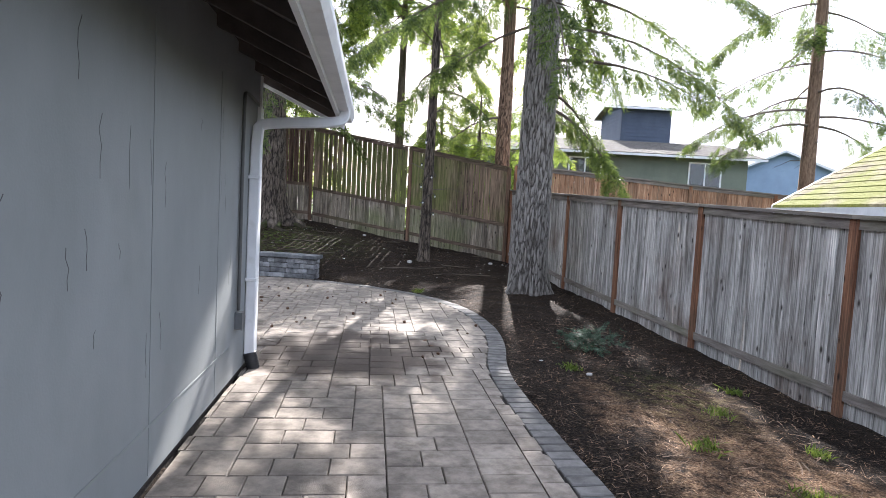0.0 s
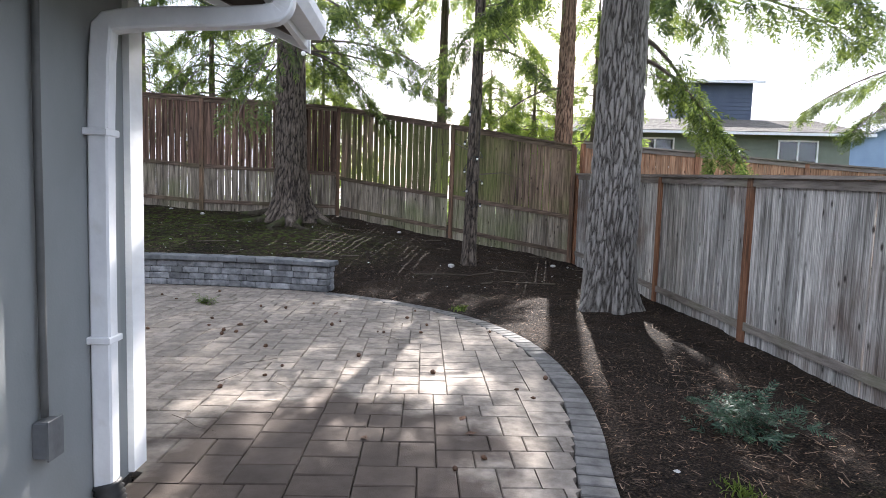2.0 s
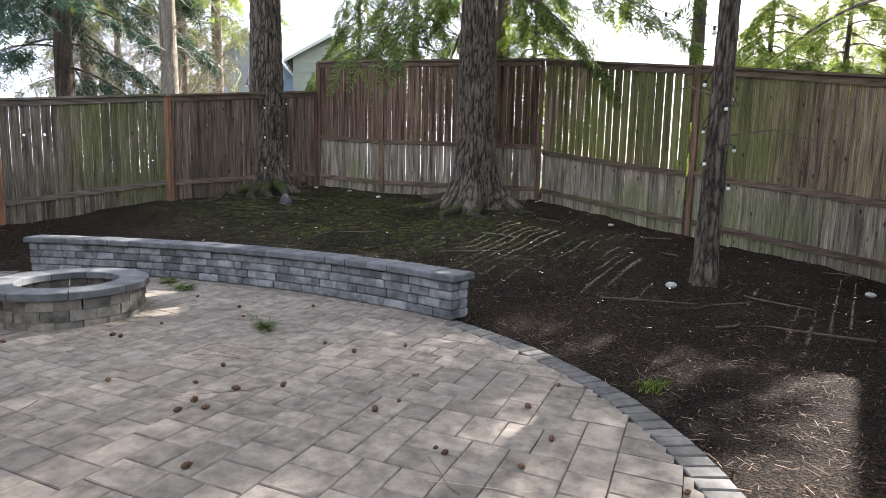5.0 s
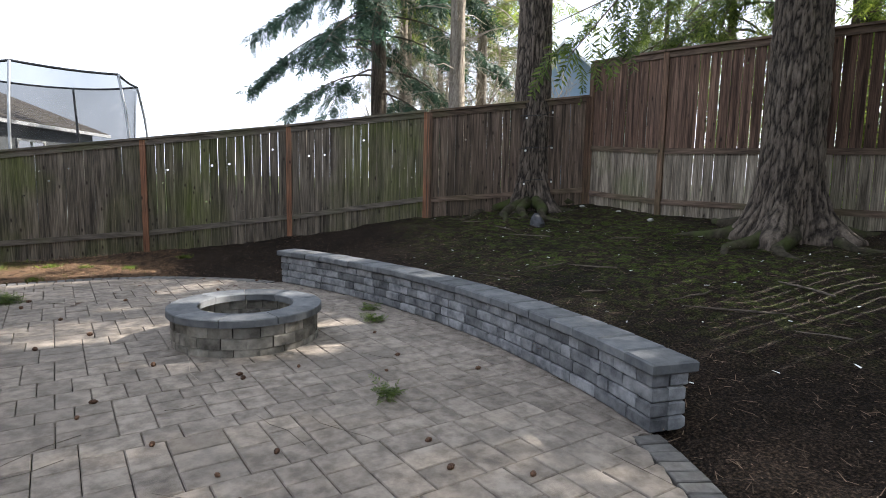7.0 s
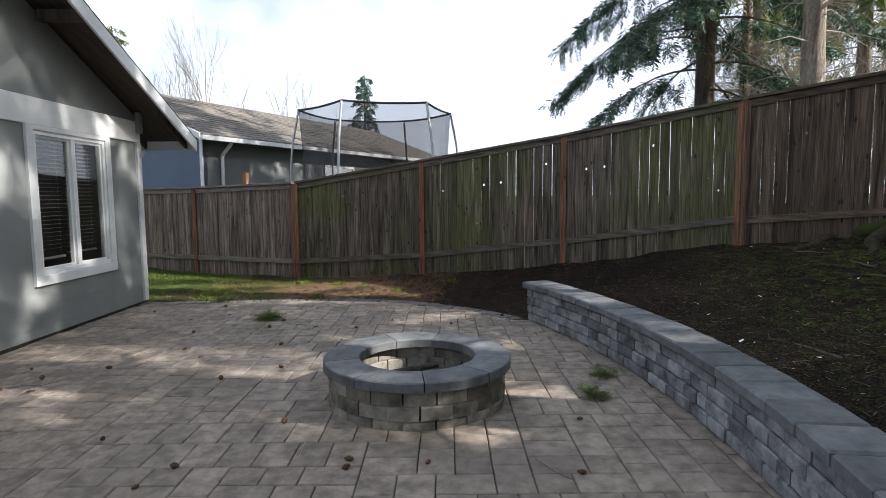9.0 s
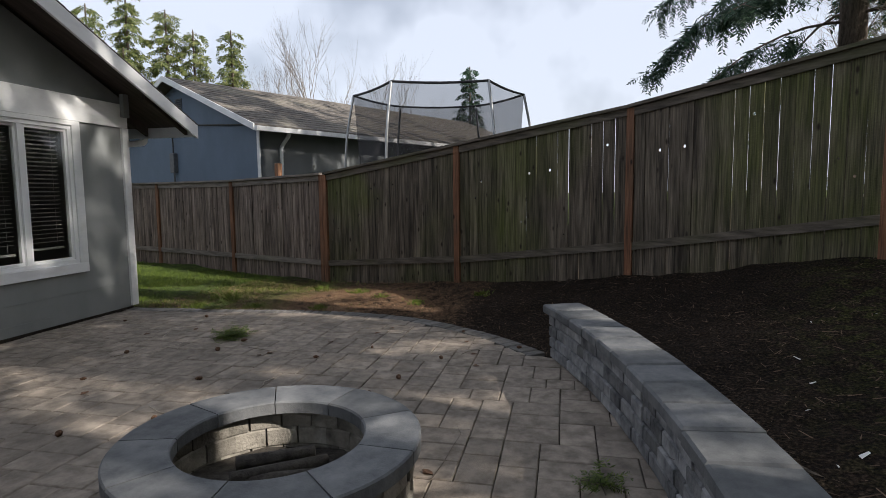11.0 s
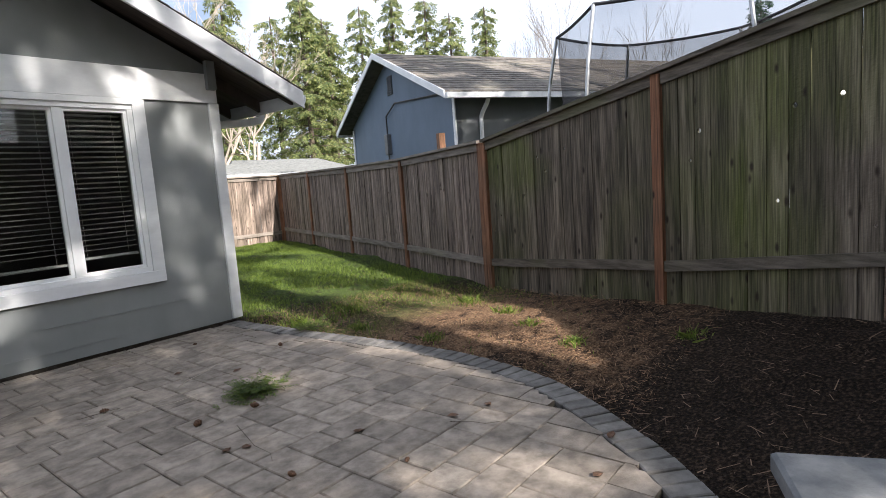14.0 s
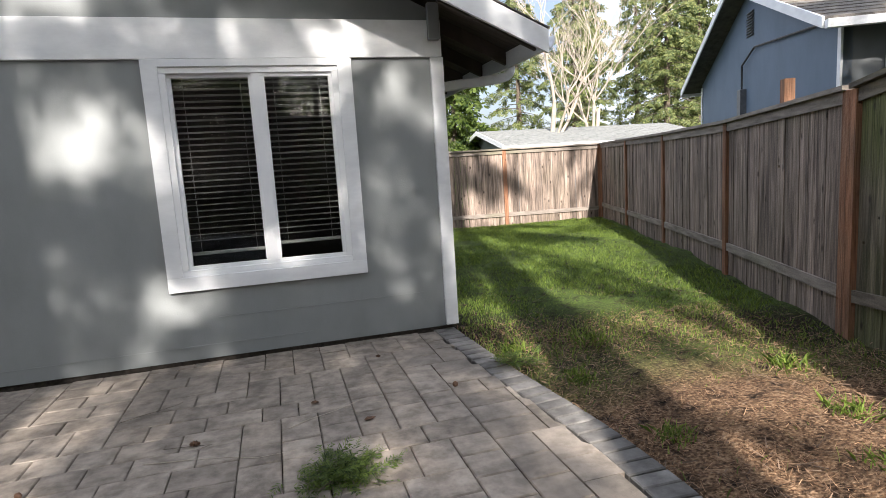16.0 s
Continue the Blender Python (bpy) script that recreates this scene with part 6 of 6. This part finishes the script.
def build_small_things():
    rng = np.random.default_rng(5)
    r = random.Random(6)
    soil = lambda x, y: inside(YARD, x, y) & ~inside(PATIO, x, y) & ~((x < -9.3) & (y < 4.2) & (x > -9.36))

    def lawn_w(x, y):
        return np.clip((6.3 - y - 0.35 * (x + 11)) / 2.2, 0, 1)
    p = scatter_points(120000, -14.8, -9.3, -4.2, 8.0, rng, lambda x, y: soil(x, y))
    p = p[rng.random(len(p)) < lawn_w(p[:, 0], p[:, 1]) * .75 + .015]
    blades("lawn_grass", p, level(p[:, 0], p[:, 1]) - .01, .05, .0032, GRASS, rng, "patchy sunlit green lawn grass", "grass")
    p = scatter_points(60000, -12.2, 4, -2.4, 16.4, rng, lambda x, y: soil(x, y) & ~((x < -9.3) & (y < 3)))
    p = p[:38000]
    flat_bits("needle_litter", p, level(p[:, 0], p[:, 1]) + .012 + rng.uniform(-.02, .02, len(p)), .055, .003, LITTER, rng, "brown fallen needles and twigs over the soil", "litter")
    p = scatter_points(30000, -11.9, -9.2, 4.2, 8.6, rng, soil)
    p = p[:14000]
    flat_bits("straw_litter", p, level(p[:, 0], p[:, 1]) + .012 + rng.uniform(-.015, .02, len(p)), .038, .0018, DRYG, rng, "dry straw-coloured grass clippings", "litter")
    p = scatter_points(8000, .5, 3.2, 1.5, 7.5, rng, soil)
    p = p[:3200]
    flat_bits("dry_grass_litter", p, level(p[:, 0], p[:, 1]) + .015 + rng.uniform(-.015, .02, len(p)), .032, .0018, DRYG, rng, "pale dry grass beside the patio", "litter")
    p = scatter_points(900, -9.5, 1.5, 11, 16, rng, soil)[:260]
    flat_bits("pale_petals", p, level(p[:, 0], p[:, 1]) + .03, .03, .008, BULB, rng, "tiny pale petals scattered over the soil", "litter")
    # moss and weed tufts
    for x, y, s in ((-10.3, 4.9, .16), (-9.65, 4.95, .15), (-10.0, 6.5, .09), (-10.6, 7.1, .1), (-10.9, 6.6, .12), (-10.35, 7.7, .08), (2.0, 4.2, .1), (1.5, 3.4, .1), (2.35, 3.5, .08), (1.8, 2.7, .12), (2.5, 4.9, .08), (1.0, 5.2, .09), (-.6, 9.75, .1), (-11.2, 5.9, .12), (-9.9, 5.6, .1), (-10.6, 8.5, .1)):
        q = rng.normal((x, y), s * .55, (90, 2))
        blades("weed_tuft", q, level(q[:, 0], q[:, 1]) - .005, s * .6, .005, GRASS, rng, "small green weed tuft growing in the soil", "weed", .7)
    # clump of fir boughs lying on the soil
    bush = thing("green_bough_clump", (1.40, 6.05, -.08), "clump of green fir boughs lying on the soil", "plant")
    o, a, ln = [], [], []
    for i in range(150):
        an = r.uniform(0, 6.28)
        o.append((1.40 + .15 * r.gauss(0, 1), 6.05 + .13 * r.gauss(0, 1), -.06 + r.random() * .22))
        a.append((math.cos(an), math.sin(an), r.uniform(-.5, .9)))
        ln.append(r.uniform(.10, .22))
    part("bough_spray", spray_mesh("bough_spray", o, a, ln, SPRAYS, NEEDLE_B, rng), NEEDLE_B, bush)
    # fallen sprigs on the paving
    for x, y, s in ((-8.38, 6.45, .17), (-5.85, 9.98, .12), (-6.35, 10.13, .1), (-9.58, 5.28, .16), (-3.82, 9.29, .1)):
        o, a, ln = [], [], []
        for i in range(int((260 if s > .165 else 90) * s / .2)):
            an = r.uniform(0, 6.28)
            o.append((x + s * r.gauss(0, .5), y + s * r.gauss(0, .34), .008 + abs(r.gauss(0, .03))))
            a.append((math.cos(an), math.sin(an), r.uniform(-.1, .35)))
            ln.append(r.uniform(.05, .14))
        green = NEEDLE
        tuft = thing("fallen_sprig", (x, y, 0), "green fir sprig fallen on the pavers", "sprig", "fallen sprigs")
        part("needles", spray_mesh("needles", o, a, ln, SPRAYS, green, rng), green, tuft)
        tw = Build()
        for i in range(4):
            an = r.uniform(0, 6.28)
            tw.tube([(x - s * math.cos(an), y - s * math.sin(an), .012), (x + s * .3 * math.cos(an + .2), y + s * .3 * math.sin(an + .2), .018), (x + s * 1.2 * math.cos(an), y + s * 1.2 * math.sin(an), .008)], [.004, .003, .0015], 5)
        part("twigs", tw, TWIG, tuft)
    # fir cones
    cone = Build()
    k, rows = 9, 9
    for i in range(rows):
        u = i / (rows - 1)
        rr = .019 * math.sin(math.pi * min(.12 + .85 * u, 1)) * (1.18 if i % 2 else .86)
        for j in range(k):
            w = 2 * math.pi * (j + .5 * (i % 2)) / k
            cone.v.append((-.034 + .068 * u, rr * math.cos(w), .017 + rr * math.sin(w)))
    for i in range(rows - 1):
        for j in range(k):
            q = (j + 1) % k
            cone.f.append((i * k + j, i * k + q, (i + 1) * k + q, (i + 1) * k + j))
    cone.f += [tuple(reversed(range(k))), tuple((rows - 1) * k + j for j in range(k))]
    cm = cone.mesh("fir_cone")
    cm.materials.append(CONE)
    spots = [(-2.8, 7.86), (-2.2, 6.2), (-1.4, 7.2), (-.3, 5.3), (.2, 6.8), (-1.4, 8.15), (-1.9, 8.56), (-.95, 8.2), (-2.75, 9.2), (-5.2, 7.87), (-6.4, 7.38), (-3.75, 9.26), (-2.5, 9.55), (-3.2, 8.1), (-4.7, 8.44), (-4.85, 6.84), (-6.05, 7.0), (-4.6, 8.45),
             (-8.2, 8.72), (-7.25, 8.48), (-7.6, 8.57), (-7.15, 7.08), (-7.9, 6.65), (-8.25, 6.68), (-8.65, 4.77), (-.45, 5.15), (-2.95, 7.9), (-2.9, 7.75), (-6.9, 6.2), (-7.6, 5.9)]
    while len(spots) < 72:
        x, y = r.uniform(-9.3, .1), r.uniform(4.8, 10.2)
        if inside(PATIO, [x], [y])[0] and math.hypot(x + 5.78, y - 8.68) > .75:
            spots.append((x, y))
    for x, y in spots:
        single("fir_cone", cm, CONE, "small brown fir cone lying on the pavers", "cone", "fallen cones", m=Matrix.Translation((x, y, .0)) @ Matrix.Rotation(r.uniform(0, 6.28), 4, "Z") @ Matrix.Scale(r.uniform(.5, .95), 4))
    # dead leaves
    leaf = Build()
    out = [(-.035, 0, .002), (-.015, -.018, .006), (.012, -.02, .01), (.035, 0, .012), (.012, .02, .006), (-.015, .017, .012)]
    leaf.add(out, [(0, 1, 2, 3), (0, 3, 4, 5)])
    leaf.add([(p[0], p[1], p[2] + .0015) for p in out], [(3, 2, 1, 0), (5, 4, 3, 0)])
    lm = leaf.mesh("dead_leaf")
    lm.materials.append(CONE)
    for i in range(26):
        x, y = r.uniform(-9.2, 0), r.uniform(5, 10)
        if inside(PATIO, [x], [y])[0] and math.hypot(x + 5.78, y - 8.68) > .72:
            single("dead_leaf", lm, CONE, "curled reddish dead leaf on the pavers", "leaf", "dead leaves", m=Matrix.Translation((x, y, .001)) @ Matrix.Rotation(r.uniform(0, 6.28), 4, "Z"))
    # twigs on the paving and the soil
    for i in range(60):
        if i < 30:
            x, y, z = r.uniform(-9, -1), r.uniform(5.2, 10), .006
            if not inside(PATIO, [x], [y])[0] or math.hypot(x + 5.78, y - 8.68) < .9:
                continue
        else:
            x, y = r.uniform(-9.5, 2.2), r.uniform(10.8, 15)
            if not inside(YARD, [x], [y])[0] or inside(PATIO, [x], [y])[0]:
                continue
            z = ground_at(x, y) + .02
        an, s = r.uniform(0, 6.28), r.uniform(.1, .35) * (1 if i < 30 else 1.6)
        pts = [(x + s * math.cos(an) * t + .04 * r.gauss(0, 1) * t, y + s * math.sin(an) * t + .04 * r.gauss(0, 1) * t, z + .004 * (i % 3)) for t in (-1, -.4, .2, .7, 1)]
        single("fallen_twig", Build().tube(pts, [.0022, .002, .0017, .0012, .0007] if i < 30 else [.012, .011, .009, .006, .003], 5), TWIG if i % 3 or i >= 30 else PALETWIG, "thin dry twig lying on the ground", "twig", "fallen twigs", smooth=True)
    # stones
    for x, y, s, mat, lab in ((-7.8, 13.62, .13, ROCK, "grey slab of rock leaning at the roots"), (-8.3, 15.0, .05, STONE, "small white stone by the fence"), (-7.5, 15.1, .055, STONE, "small white stone by the fence"), (-6.7, 15.0, .05, STONE, "small white stone by the fence"), (-.85, 12.35, .06, STONE, "small pale stone on the soil"), (1.05, 13.3, .05, STONE, "small white stone by the fence"), (-2.2, 15.2, .05, STONE, "small white stone by the fence"), (.75, 5.35, .02, STONE, "small pale stone beside the border"), (1.15, 5.0, .028, STONE, "small pale stone on the soil")):
        b = bmesh.new()
        bmesh.ops.create_icosphere(b, subdivisions=2, radius=s)
        for v in b.verts:
            v.co *= 1 + .35 * noise.noise(v.co * 7 / (s * 10) + Vector((x, y, 0)))
            v.co.z *= 1.25 if mat == ROCK else .6
            if mat == ROCK:
                v.co.x *= max(.2, 1 - max(v.co.z, 0) / s * .7)
        me = bpy.data.meshes.new("stone")
        b.to_mesh(me)
        b.free()
        single("stone", me, mat, lab, "stone", "loose stones", m=Matrix.Translation((x, y, ground_at(x, y) + s * .3)))
    # a string of bulbs slung from the gable eave to the slim fir
    a, b = HOUSE @ Vector((HW - 2.0, OVER_Y, roof_z(HW - 2.0) - .18)), Vector((-.53, 12.44, 2.95))
    s = thing("string_lights", a, "thin dark cable of round white bulbs slung from eave to tree", "string lights", "string lights")
    sling = [a.lerp(b, u) - Vector((0, 0, .6 * u * (1 - u))) for u in (i / 40 for i in range(41))]
    part("cable", Build().tube(sling, .005, 5), BLACK, s)
    bb = bmesh.new()
    bmesh.ops.create_uvsphere(bb, u_segments=10, v_segments=8, radius=.026)
    globe = bpy.data.meshes.new("bulb")
    bb.to_mesh(globe)
    bb.free()
    for i in range(3, 40, 4):
        part("bulb", globe, BULB, s, "round white bulb", m=Matrix.Translation(sling[i] - Vector((0, 0, .062))), smooth=True)
        part("socket", Build().tube([sling[i], sling[i] - Vector((0, 0, .042))], .013, 8), BLACK, s)
    # strings of bulbs wound round two trunks
    for x, y, z, d, h0, h1, turns, n in ((-.55, 12.6, .27, .25, 1.0, 2.3, 3, 8), (-8.98, 14.3, .90, .66, .5, 2.3, 3, 12)):
        s = thing("string_lights", (x, y, z + h0), "dark string of small white bulbs wound round a trunk", "string lights", "string lights")
        pts = []
        k = 60
        for i in range(k + 1):
            u = i / k
            hz = h0 + (h1 - h0) * u
            rr = d / 2 * (1 + .5 * math.exp(-hz / .35)) + .035
            an = turns * 2 * math.pi * u - 1.5
            lx = .01 if d < .3 else 0
            pts.append(Vector((x + lx * hz + rr * math.cos(an), y + rr * math.sin(an), z + hz + .05 * math.sin(u * 40))))
        part("cable", Build().tube(pts, .006, 5), BLACK, s)
        for i in range(n):
            p = pts[int((i + .5) * k / n)]
            o = (p - Vector((x, y, p.z))).normalized() * .02
            bb = bmesh.new()
            bmesh.ops.create_uvsphere(bb, u_segments=10, v_segments=8, radius=.021)
            me = bpy.data.meshes.new("bulb")
            bb.to_mesh(me)
            bb.free()
            part("bulb", me, BULB, s, "small white bulb", m=Matrix.Translation(p + o - Vector((0, 0, .05))), smooth=True)
            part("socket", Build().tube([p + o, p + o - Vector((0, 0, .035))], .012, 8), BLACK, s)


build_house()
build_seat_wall()
build_pit()
build_trees()
build_neighbours()
build_small_things()
build_fences()
build_patio()
